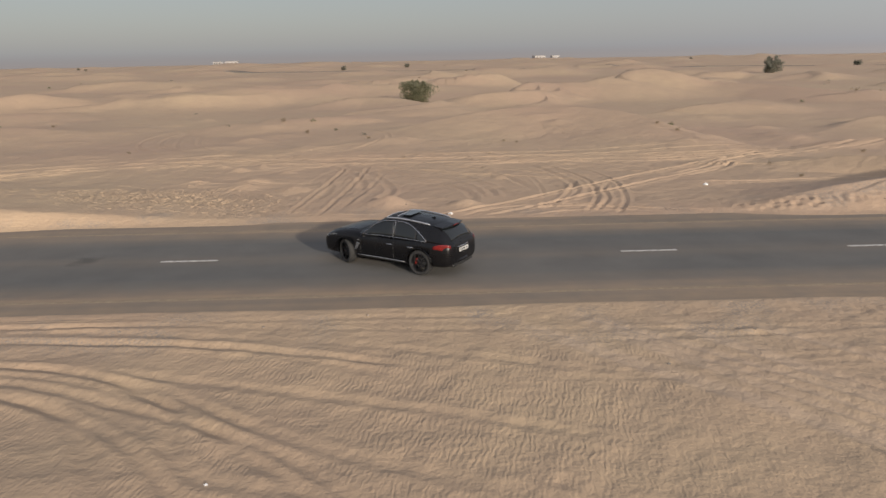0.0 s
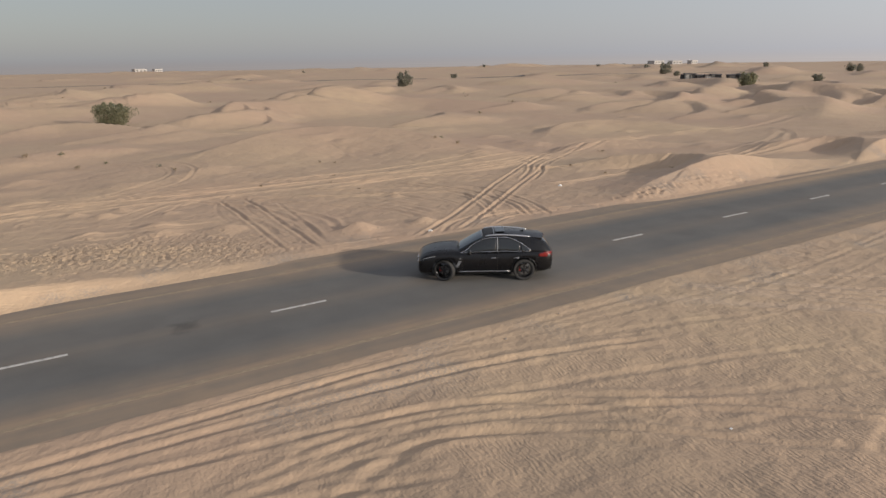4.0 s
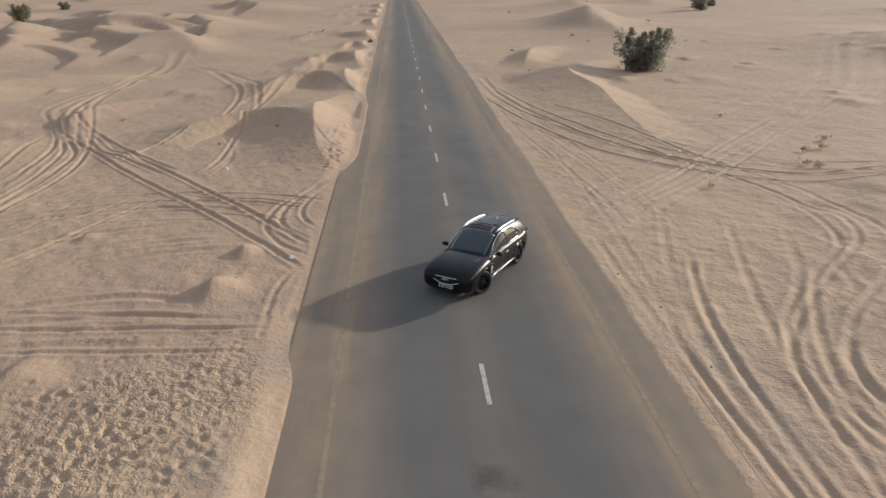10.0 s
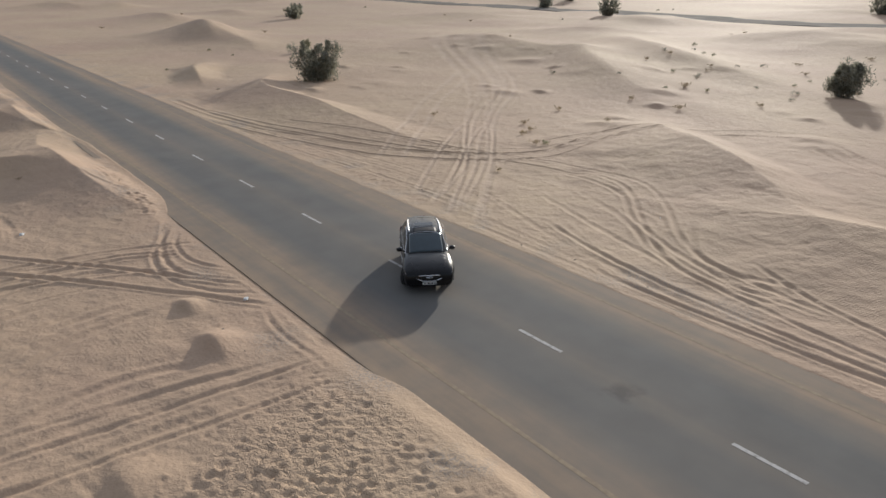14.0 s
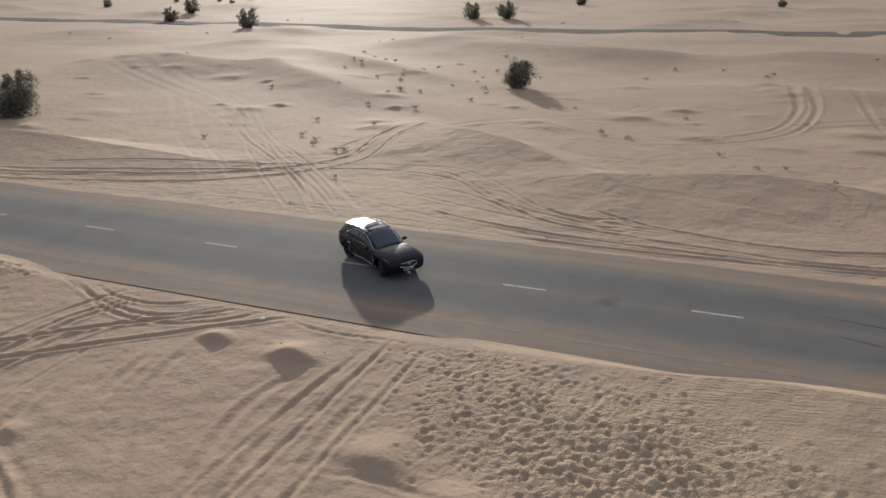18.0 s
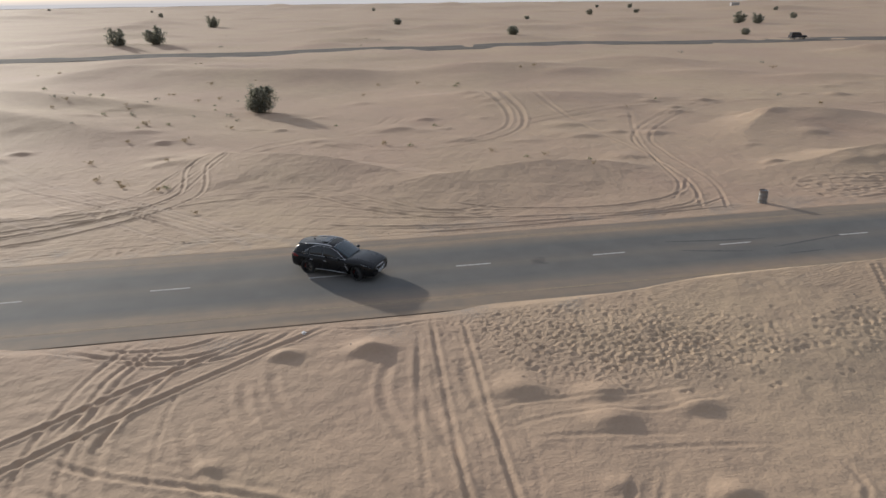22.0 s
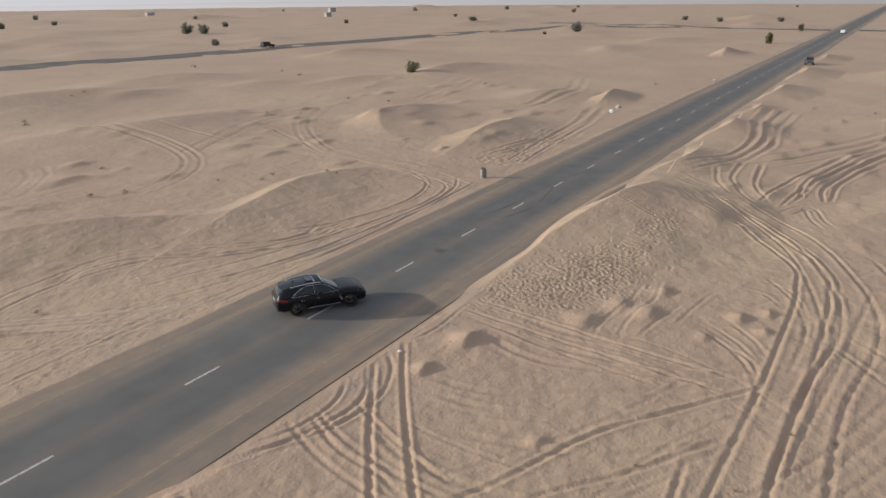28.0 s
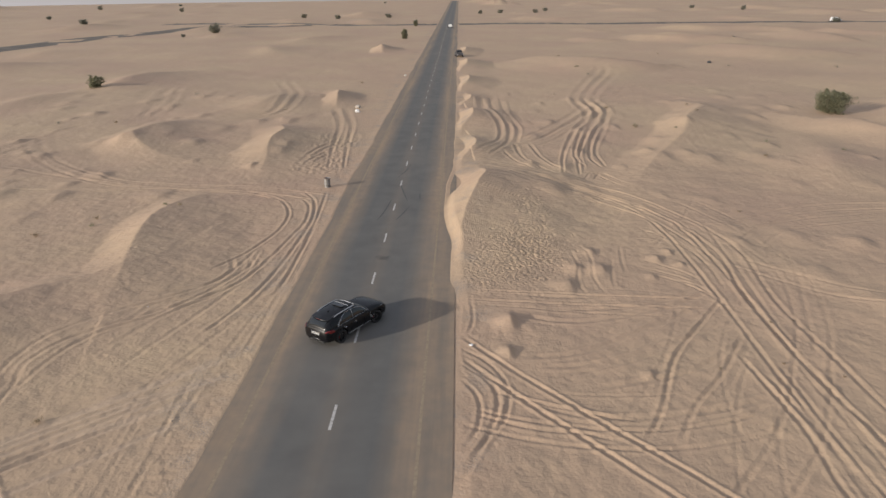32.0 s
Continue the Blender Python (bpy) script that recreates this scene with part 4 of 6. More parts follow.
# the bed under the tarmac, and a worn lip of sand along its edges
edge = 5.0 + 0.14 * value_noise(X, Y, 5.0, 31, 3) + 0.35 * np.maximum(0, value_noise(X, Y, 16.0, 32, 2) - 0.25)
spill = smoothstep(-14, -24, X) * smoothstep(-40, -30, X) + 0.8 * smoothstep(11, 16, X) * smoothstep(40, 30, X)
north_edge = edge + 0.1 - 0.7 * spill
ledge = smoothstep(-8.8, -5.5, X) * smoothstep(14.5, 10.0, X) * (Y > 0)     # here the tarmac stands clear of the sand
north_edge = north_edge * (1 - ledge) + 5.42 * ledge
limit = np.where(Y > 0, north_edge, edge)
bed = smoothstep(0.05, -0.35, SIDE - limit)
Z = Z * smoothstep(-0.1, 0.9, SIDE - limit) * (1 - bed) - 0.09 * bed + 0.015 * (1 - bed)
Z -= 0.04 * ledge * np.exp(-((SIDE - 5.35) / 0.4) ** 2)


def ground_z(x, y):
    return float(Z[min(np.searchsorted(GX, x), len(GX) - 1), min(np.searchsorted(GY, y), len(GY) - 1)])


def grid_mesh(name, material):
    nx, ny = X.shape
    me = bpy.data.meshes.new(name)
    co = np.stack([X, Y, Z], -1).reshape(-1, 3).astype(np.float32)
    k = np.arange(nx * ny).reshape(nx, ny)
    quads = np.stack([k[:-1, :-1], k[1:, :-1], k[1:, 1:], k[:-1, 1:]], -1).reshape(-1, 4).astype(np.int32)
    me.vertices.add(len(co))
    me.vertices.foreach_set("co", co.ravel())
    me.loops.add(quads.size)
    me.loops.foreach_set("vertex_index", quads.ravel())
    me.polygons.add(len(quads))
    me.polygons.foreach_set("loop_start", np.arange(0, quads.size, 4, dtype=np.int32))
    me.update(calc_edges=True)
    for label, field in (("ripple", RIPPLE), ("tread", TREAD), ("along", ALONG), ("pale", PALE), ("trod", TROD)):
        me.attributes.new(label, "FLOAT", "POINT").data.foreach_set("value", field.ravel().astype(np.float32))
    me.materials.append(material)
    me.shade_smooth()
    return me


ground = tagged(new("ground", grid_mesh("ground", SAND)), "rippled tan desert sand with dunes and crossing tyre tracks", "desert sand", kind="structure")

# ---- the road ----
ROAD_A, ROAD_B = -900.0, 900.0


def strip(name, x0, x1, y0, y1, z0, z1, material, step=6.0):
    """A long thin slab with both its faces and its edges."""
    n = max(1, int((x1 - x0) / step))
    verts, faces = [], []
    for i in range(n + 1):
        x = x0 + (x1 - x0) * i / n
        verts += [(x, y0, z0), (x, y0, z1), (x, y1, z1), (x, y1, z0)]
    for i in range(n):
        a, b = 4 * i, 4 * i + 4
        faces += [(a + k, a + (k + 1) % 4, b + (k + 1) % 4, b + k) for k in range(4)]
    faces += [(3, 2, 1, 0), (4 * n, 4 * n + 1, 4 * n + 2, 4 * n + 3)]
    return add_mesh(name, verts, faces, material, False)


road = tagged(new("road", strip("road", ROAD_A, ROAD_B, -5.35, 5.35, -0.25, 0.0, ASPHALT)), "straight two-lane grey asphalt road dusted with sand", "road", kind="structure")
for y in (-3.92, 3.92):
    part("edge_line", strip("edge_line", ROAD_A, ROAD_B, y - 0.07, y + 0.07, -0.01, 0.0025, YELLOW_LINE), None, road, "faded yellow edge line")
dash = strip("dash", 0.0, 1.92, -0.065, 0.065, -0.01, 0.005, WHITE_LINE, 1.0)
for k in range(-40, 41):
    mark = new("dash", dash)
    mark.parent = road
    mark.location = (7.8 * k - 1.94, 0, 0)

# dark streaks of rubber on the tarmac
for points in (((-20.6, -1.1), (-23.5, -0.7), (-26.6, -0.45)), ((-20.8, 0.45), (-22.6, 0.9), (-24.6, 1.3)), ((-26.2, 1.0), (-28.8, 0.5), (-32.4, -0.2)), ((-26.4, 2.1), (-28.6, 2.0)), ((-34.5, -0.5), (-36.8, 0.1), (-39.6, 0.45))):
    line = curve_points(points, 0.4)
    verts, faces = [], []
    for i, (x, y) in enumerate(line):
        w = 0.02 + 0.05 * math.sin(math.pi * i / (len(line) - 1))
        verts += [(x, y - w, -0.01), (x, y - w, 0.004), (x, y + w, 0.004), (x, y + w, -0.01)]
    for i in range(len(line) - 1):
        a, b = 4 * i, 4 * i + 4
        faces += [(a + k, a + (k + 1) % 4, b + (k + 1) % 4, b + k) for k in range(4)]
    part("skid_mark", add_mesh("skid_mark", verts, faces, SKID, False), None, road, "dark rubber streak")


# ---- the car ----
def lerp_rows(rows, x):
    """Smooth values between rows of (x, a, b, ...), ordered by x."""
    xs = [r[0] for r in rows]
    i = min(max(int(np.searchsorted(xs, x)) - 1, 0), len(xs) - 2)
    p0, p1, p2, p3 = rows[max(i - 1, 0)], rows[i], rows[i + 1], rows[min(i + 2, len(rows) - 1)]
    t = min(max((x - p1[0]) / (p2[0] - p1[0]), 0), 1)
    out = []
    for a, b, c, d in zip(p0[1:], p1[1:], p2[1:], p3[1:]):
        m1 = (c - a) / max(p2[0] - p0[0], 1e-6) * (p2[0] - p1[0])
        m2 = (d - b) / max(p3[0] - p1[0], 1e-6) * (p2[0] - p1[0])
        out.append((2 * t ** 3 - 3 * t * t + 1) * b + (t ** 3 - 2 * t * t + t) * m1 + (3 * t * t - 2 * t ** 3) * c + (t ** 3 - t * t) * m2)
    return out


# stations along the car: x, underside, half width, shoulder height, top height, top half width
BODY = [(-2.43, 0.44, 0.74, 0.92, 1.02, 0.60), (-2.36, 0.37, 0.83, 0.96, 1.08, 0.68), (-2.15, 0.31, 0.91, 1.00, 1.11, 0.75), (-1.80, 0.30, 0.95, 1.01, 1.11, 0.79),
        (-1.39, 0.29, 0.968, 1.01, 1.10, 0.82), (-0.80, 0.26, 0.945, 0.97, 1.06, 0.85), (0.00, 0.25, 0.925, 0.95, 1.04, 0.85), (0.70, 0.25, 0.935, 0.96, 1.05, 0.83),
        (1.10, 0.26, 0.958, 0.98, 1.10, 0.79), (1.50, 0.27, 0.968, 0.98, 1.10, 0.77), (1.90, 0.27, 0.958, 0.95, 1.05, 0.74), (2.18, 0.27, 0.93, 0.89, 0.97, 0.70),
        (2.36, 0.28, 0.88, 0.80, 0.88, 0.66), (2.44, 0.34, 0.80, 0.70, 0.79, 0.60)]
# the cabin: x, top height, top half width, foot half width
CABIN = [(-2.40, 1.10, 0.62, 0.74), (-2.30, 1.27, 0.63, 0.80), (-2.12, 1.44, 0.64, 0.85), (-1.86, 1.555, 0.65, 0.875), (-1.45, 1.625, 0.66, 0.885), (-0.95, 1.67, 0.67, 0.885), (-0.40, 1.69, 0.68, 0.885),
         (0.02, 1.645, 0.685, 0.88), (0.36, 1.50, 0.70, 0.87), (0.74, 1.29, 0.72, 0.85), (1.04, 1.11, 0.72, 0.79)]
BELT = 1.04
AXLE_F, AXLE_R, WHEEL_R, TRACK = 1.50, -1.39, 0.40, 0.80


def body_ring(x):
    zb, w, zs, zt, wt = lerp_rows(BODY, x)
    half = [(0.0, zb), (0.80 * w, zb), (0.955 * w, zb + 0.09), (0.99 * w, zb + 0.22), (w, 0.55 * zs + 0.45 * zb), (0.992 * w, zs - 0.06), (0.965 * w, zs + 0.01),
            (0.55 * w + 0.45 * wt, 0.45 * zs + 0.55 * zt), (wt, zt), (0.82 * wt, zt + 0.012), (0.45 * wt, zt + 0.028), (0.0, zt + 0.032)]
    return [(x, y, z) for y, z in half] + [(x, -y, z) for y, z in half[-2:0:-1]]


def cabin_point(x, v, side=1, off=0.0):
    """A place on the cabin's skin: v 0 to 1 climbs the side, 1 to 2 crosses the roof to the middle."""
    zt, wt, wb = lerp_rows(CABIN, x)
    top = zt - 0.075
    if v <= 1:
        y, z = wb + (wt - wb) * v + 0.05 * math.sin(math.pi * v) * (top - BELT) / 0.6, BELT + (top - BELT) * v
        n = Vector((0, 1, 0.35)).normalized()
    else:
        a = (v - 1) * math.pi / 2
        y, z = wt * (1 - (v - 1)) ** 0.86, top + 0.075 * math.sin(a) ** 0.8
        n = Vector((0, math.cos(a), math.sin(a)))
    slope = (lerp_rows(CABIN, x + 0.03)[0] - lerp_rows(CABIN, x - 0.03)[0]) / 0.06
    n = (n + Vector((-slope * max(0.0, v - 0.6) * 0.8, 0, 0))).normalized()
    p = Vector((x, y, z)) + n * off
    return Vector((p.x, p.y * side, p.z))


def loft(rings, caps=True):
    bm = bmesh.new()
    rows = [[bm.verts.new(p) for p in r] for r in rings]
    n = len(rows[0])
    for a, b in zip(rows, rows[1:]):
        for k in range(n):
            bm.faces.new((a[k], a[(k + 1) % n], b[(k + 1) % n], b[k]))
    if caps:
        bm.faces.new(rows[0][::-1])
        bm.faces.new(rows[-1])
    bmesh.ops.recalc_face_normals(bm, faces=bm.faces[:])
    return bm


def skin_patch(corner, nu=14, nv=8, thick=0.008):
    """A thin shell over a surface; corner(u, v, off) gives places for u and v from 0 to 1."""
    bm = bmesh.new()
    outer = [[bm.verts.new(corner(i / nu, j / nv, thick)) for j in range(nv + 1)] for i in range(nu + 1)]
    inner = [[bm.verts.new(corner(i / nu, j / nv, -0.004)) for j in range(nv + 1)] for i in range(nu + 1)]
    for i in range(nu):
        for j in range(nv):
            bm.faces.new((outer[i][j], outer[i + 1][j], outer[i + 1][j + 1], outer[i][j + 1]))
    for i in range(nu):
        bm.faces.new((outer[i][0], inner[i][0], inner[i + 1][0], outer[i + 1][0]))
        bm.faces.new((outer[i][nv], outer[i + 1][nv], inner[i + 1][nv], inner[i][nv]))
    for j in range(nv):
        bm.faces.new((outer[0][j], outer[0][j + 1], inner[0][j + 1], inner[0][j]))
        bm.faces.new((outer[nu][j], inner[nu][j], inner[nu][j + 1], outer[nu][j + 1]))
    return bm


def baked(mesh, cutters):
    """The mesh with round wheel wells cut out of it."""
    ob = new("work", mesh)
    tools = []
    for x in (AXLE_F, AXLE_R):
        bm = bmesh.new()
        bmesh.ops.create_cone(bm, cap_ends=True, segments=40, radius1=cutters, radius2=cutters, depth=3.0, matrix=pose(x, 0, WHEEL_R + 0.015, 90))
        tool = new("work_well", bm_mesh("work_well", bm, TRIM))
        tools.append(tool)
        mod = ob.modifiers.new("well", "BOOLEAN")
        mod.operation, mod.object, mod.solver = "DIFFERENCE", tool, "EXACT"
    out = bpy.data.meshes.new_from_object(ob.evaluated_get(bpy.context.evaluated_depsgraph_get()))
    for o in (ob, *tools):
        bpy.data.objects.remove(o)
    return out


def wheel_meshes():
    """Tyre, rim, disc and caliper, the axle along y, the outer face towards +y."""
    turn = pose(0, 0, 0, -90)
    bm = bmesh.new()
    lathe(bm, [(0.285, -0.10), (0.31, -0.125), (0.36, -0.132), (0.388, -0.115), (0.40, -0.07), (0.402, 0.0), (0.40, 0.07), (0.388, 0.115), (0.36, 0.132), (0.31, 0.125), (0.285, 0.10), (0.285, -0.10)], turn, 44)
    tyre = bm_mesh("tyre", bm, TYRE, True)
    bm = bmesh.new()
    lathe(bm, [(0.286, 0.10), (0.292, 0.118), (0.280, 0.122), (0.268, 0.10), (0.262, 0.02), (0.262, -0.10), (0.286, -0.10), (0.286, 0.10)], turn, 44)
    for k in range(6):
        m = pose(0, 0, 0, 0, 60 * k, 0)
        for s in (-1, 1):
            lean = Matrix.Rotation(radians(7 * s), 4, "Y")
            box(bm, *(m @ Vector((0.022 * s, 0.085, 0.155))), 0.026, 0.03, 0.24, 0.008, m.to_3x3().to_4x4() @ lean)
    lathe(bm, [(0.0, 0.108), (0.045, 0.106), (0.065, 0.09), (0.065, 0.05), (0.0, 0.05)], turn, 20)
    rim = bm_mesh("rim", bm, RIM)
    bm = bmesh.new()
    lathe(bm, [(0.06, 0.03), (0.175, 0.03), (0.175, 0.0), (0.06, 0.0), (0.06, 0.03)], turn, 32)
    disc = bm_mesh("brake_disc", bm, DISC)
    bm = box(bmesh.new(), 0.15, 0.035, 0.03, 0.07, 0.06, 0.17, 0.015)
    return tyre, rim, disc, bm_mesh("caliper", bm, CALIPER)


def build_car(m):
    car = thing("car", m, "glossy black estate-style SUV standing askew across the road", "car")
    xs = np.concatenate([np.linspace(-2.43, -2.2, 6), np.linspace(-2.1, 2.1, 44), np.linspace(2.18, 2.44, 7)])
    shell = bm_mesh("body", loft([body_ring(x) for x in xs]), PAINT, True)
    shell = baked(shell, 0.455)
    shell.name = "body"
    part("body", shell, None, car, "glossy black painted body with flared wheel arches")
    # inner wells so that the arches look deep
    for x in (AXLE_F, AXLE_R):
        bm = bmesh.new()
        bmesh.ops.create_cone(bm, cap_ends=True, segments=36, radius1=0.452, radius2=0.452, depth=1.15, matrix=pose(x, 0, WHEEL_R + 0.015, 90))
        bmesh.ops.delete(bm, geom=[v for v in bm.verts if v.co.z < 0.30], context="VERTS")
        part("wheel_well", bm, TRIM, car)
    # arch lips
    for x in (AXLE_F, AXLE_R):
        for s in (1, -1):
            arc = [(x + 0.462 * math.cos(a), s * (lerp_rows(BODY, x + 0.462 * math.cos(a))[1] - 0.004), WHEEL_R + 0.015 + 0.462 * math.sin(a)) for a in np.linspace(radians(-12), radians(192), 26)]
            part("arch_lip", tube(bmesh.new(), arc, 0.016, 6), PAINT, car, smooth=True)
    rings = []
    for x in np.linspace(-2.40, 1.04, 42):
        left = [cabin_point(x, v) for v in (0, 0.2, 0.45, 0.7, 0.9, 1.0, 1.08, 1.2, 1.4, 1.7)]
        right = [Vector((p.x, -p.y, p.z)) for p in left]
        rings.append([tuple(p) for p in left] + [tuple(cabin_point(x, 2.0))] + [tuple(p) for p in right[::-1]])
    part("cabin", loft(rings), PAINT, car, "black painted roof and pillars", True)

    # glass on the sides: an arched line, cut by two pillars
    def arch_v(x):
        return 0.90 * (1 - max(0.0, (x - 0.35) / 0.62) ** 1.6) * (1 - max(0.0, (-0.70 - x) / 1.02) ** 1.9)

    for s in (1, -1):
        for label, x0, x1 in (("front side window", -0.38, 0.93), ("rear side window", -1.24, -0.45), ("rear quarter window", -1.58, -1.30)):
            def on(u, v, off, x0=x0, x1=x1, s=s):
                x = x0 + (x1 - x0) * u
                return cabin_point(x, 0.13 + (arch_v(x) - 0.13) * v, s, off)
            part("side_window", skin_patch(on, 18, 8), GLASS, car, "dark tinted " + label, True)
        arc = [cabin_point(x, max(arch_v(x) + 0.035, 0.11), s, 0.012) for x in np.linspace(0.98, -1.66, 34)]
        part("window_trim", tube(bmesh.new(), arc, 0.012, 6), CHROME, car, "chrome strip arched over the windows", True)
        foot = [cabin_point(x, 0.10, s, 0.012) for x in np.linspace(0.96, -1.62, 16)]
        part("belt_trim", tube(bmesh.new(), foot, 0.008, 6), CHROME, car, "thin chrome belt strip", True)
        pillar = [cabin_point(-0.415 - 0.02 * v, v, s, 0.013) for v in np.linspace(0.11, 0.90, 7)]
        part("pillar_trim", tube(bmesh.new(), pillar, 0.007, 5), SILVER, car)
        # roof rail on two feet
        rail = [cabin_point(x, 1.16, s, 0.028 + 0.03 * math.sin(math.pi * t) ** 0.5) for t, x in ((t, 0.0 - 1.62 * t) for t in np.linspace(0, 1, 18))]
        part("roof_rail", tube(bmesh.new(), rail, [0.016] + [0.026] * 16 + [0.016], 8), SILVER, car, "bright silver roof rail", True)
        # doors: shut lines, handles
        for x in (0.86, -0.43, -1.25):
            seam = []
            for z in np.linspace(0.42, 0.97, 8):
                w = lerp_rows(BODY, x)[1]
                bulge = 0.992 + 0.012 * math.sin(math.pi * (z - 0.42) / 0.6)
                seam.append((x - (0.10 * (z - 0.42) if x < -1 else 0), s * (w * bulge - 0.004), z))
            part("shut_line", tube(bmesh.new(), seam, 0.006, 4), TRIM, car)
        for x in (-0.28, -1.10):
            y = lerp_rows(BODY, x)[1] * 0.992
            grip = [(x + 0.11, s * (y - 0.005), 0.865), (x + 0.08, s * (y + 0.028), 0.87), (x - 0.08, s * (y + 0.028), 0.875), (x - 0.11, s * (y - 0.005), 0.87)]
            part("door_handle", tube(bmesh.new(), grip, 0.014, 7), CHROME, car, "chrome door handle", True)
        # sill strip, fender vent, badge
        sill = [(x, s * (lerp_rows(BODY, x)[1] * 0.985 + 0.012), 0.375) for x in np.linspace(0.98, -0.88, 10)]
        part("sill_trim", tube(bmesh.new(), sill, 0.011, 6), SILVER, car, "silver strip along the sill", True)
        vent = bmesh.new()
        for k in range(5):
            z = 0.56 + 0.048 * k
            y = lerp_rows(BODY, 1.0)[1]
            box(vent, 1.02 - 0.028 * k + 0.03, s * (y + 0.004), z, 0.085 + 0.006 * k, 0.02, 0.026, 0.006, Matrix.Rotation(radians(-8), 4, "Y"))
        part("fender_vent", vent, SILVER, car, "silver slatted vent behind the front wheel")
        part("side_badge", box(bmesh.new(), 0.93, s * (lerp_rows(BODY, 0.93)[1] + 0.002), 0.86, 0.07, 0.012, 0.022, 0.004), SILVER, car)
        # mirrors
        mirror = bmesh.new()
        bmesh.ops.create_uvsphere(mirror, u_segments=18, v_segments=12, radius=1, matrix=Matrix.Translation((0.60, s * 1.045, 1.115)) @ Matrix.Diagonal((0.085, 0.125, 0.085, 1)))
        bmesh.ops.bisect_plane(mirror, geom=mirror.verts[:] + mirror.edges[:] + mirror.faces[:], plane_co=(0.555, 0, 0), plane_no=(-1, 0, 0), clear_outer=True)
        tube(mirror, [(0.62, s * 0.84, 1.03), (0.62, s * 0.93, 1.06), (0.61, s * 1.0, 1.09)], 0.022, 6)
        shell_m = part("door_mirror", mirror, PAINT, car, "black door mirror", True)
        part("mirror_glass", box(bmesh.new(), 0.553, s * 1.045, 1.115, 0.008, 0.20, 0.125, 0.003), CHROME, shell_m)
        # lamps
        def head(u, v, off, s=s):
            x = 1.82 + 0.52 * u
            ring = body_ring(x)
            a, b = Vector(ring[6]), Vector(ring[8])
            low = Vector(ring[5])
            p = low.lerp(a, 0.5).lerp(b, 0.06 + (0.68 - 0.15 * u) * v)
            return Vector((p.x + off * 0.5, s * (p.y + off), p.z + off * 0.6))
        part("headlight", skin_patch(head, 12, 5, 0.012), LAMP, car, "slim clear headlight", True)

        def tail(u, v, off, s=s):
            x = -2.405 + 0.50 * u
            zb, w, zs, zt, wt = lerp_rows(BODY, x)
            y = w * (0.90 + 0.085 * min(1, u * 2.2))
            return Vector((x - off * (1 - u), s * (y + off), zs - 0.11 + (0.20 - 0.11 * u * u) * v))
        part("tail_light", skin_patch(tail, 10, 5, 0.018), TAIL, car, "red wrap-round tail light", True)
        part("exhaust_tip", tube(bmesh.new(), [(-2.30, s * 0.55, 0.36), (-2.42, s * 0.55, 0.36)], 0.04, 14), TRIM, car, "round dark exhaust tip", True)
        part("fog_lamp", tube(bmesh.new(), [(2.20, s * 0.62, 0.45), (2.30, s * 0.615, 0.45)], 0.05, 14), LAMP, car)

    # windscreen, rear window, sunroof
    def screen(u, v, off):
        x = 0.10 + 0.88 * u
        y = (2 * v - 1)
        p = cabin_point(x, 1.10 + 0.9 * (1 - abs(y)), 1 if y >= 0 else -1, off)
        return p
    part("windscreen", skin_patch(screen, 14, 16), SCREEN, car, "blue-tinted raked windscreen", True)

    def rear(u, v, off):
        x = -2.36 + 0.34 * u
        y = (2 * v - 1)
        return cabin_point(x, 1.12 + 0.88 * (1 - abs(y)), 1 if y >= 0 else -1, off)
    part("rear_window", skin_patch(rear, 10, 14), GLASS, car, "dark tinted rear window", True)

    def hatch(u, v, off):
        y = (2 * v - 1)
        return cabin_point(-0.34 + 0.42 * u, 1.36 + 0.64 * (1 - abs(y)), 1 if y >= 0 else -1, off * 0.6)
    roof = part("sunroof", skin_patch(hatch, 8, 10), TRIM, car, "open sunroof with a raised glass panel", True)
    part("sunroof_panel", box(bmesh.new(), -0.56, 0, 1.712, 0.34, 0.74, 0.014, 0.006, Matrix.Rotation(radians(2), 4, "Y")), GLASS, roof, "tilted dark glass panel")
    for x in (0.10, -0.32):
        part("sunroof_frame", tube(bmesh.new(), [cabin_point(x, 1.36 + 0.64 * (1 - abs(y)), 1 if y >= 0 else -1, 0.012) for y in np.linspace(-1, 1, 11)], 0.012, 5), SILVER, roof)
    spoiler = bmesh.new()
    rows = []
    for y in np.linspace(-0.60, 0.60, 9):
        bend = 0.12 * (y / 0.60) ** 2
        rows.append([(-1.82 + bend, y, 1.578 - 0.05 * abs(y)), (-2.16 + bend, y, 1.535 - 0.05 * abs(y)), (-2.17 + bend, y, 1.51 - 0.05 * abs(y)), (-1.90 + bend, y, 1.47 - 0.05 * abs(y))])
    spoiler = loft(rows)
    wing = part("rear_spoiler", spoiler, PAINT, car, "black roof spoiler")
    part("brake_light", box(bmesh.new(), -2.172, 0, 1.522, 0.012, 0.30, 0.022, 0.003), TAIL, wing, "red high brake light")
    part("roof_aerial", lathe_fin(), PAINT, car)

    # front: grille, intake, plate
    grille = bmesh.new()
    for k in range(5):
        z = 0.60 + 0.036 * k
        path = [(2.43 + 0.045 * (1 - (y / 0.46) ** 2) - 0.16 * (z - 0.54), y, z - 0.02 * (y / 0.46) ** 2) for y in np.linspace(-0.26 - 0.05 * k, 0.26 + 0.05 * k, 11)]
        tube(grille, path, 0.011, 5)
    front = part("grille", grille, TRIM, car, "dark grille of waved bars")
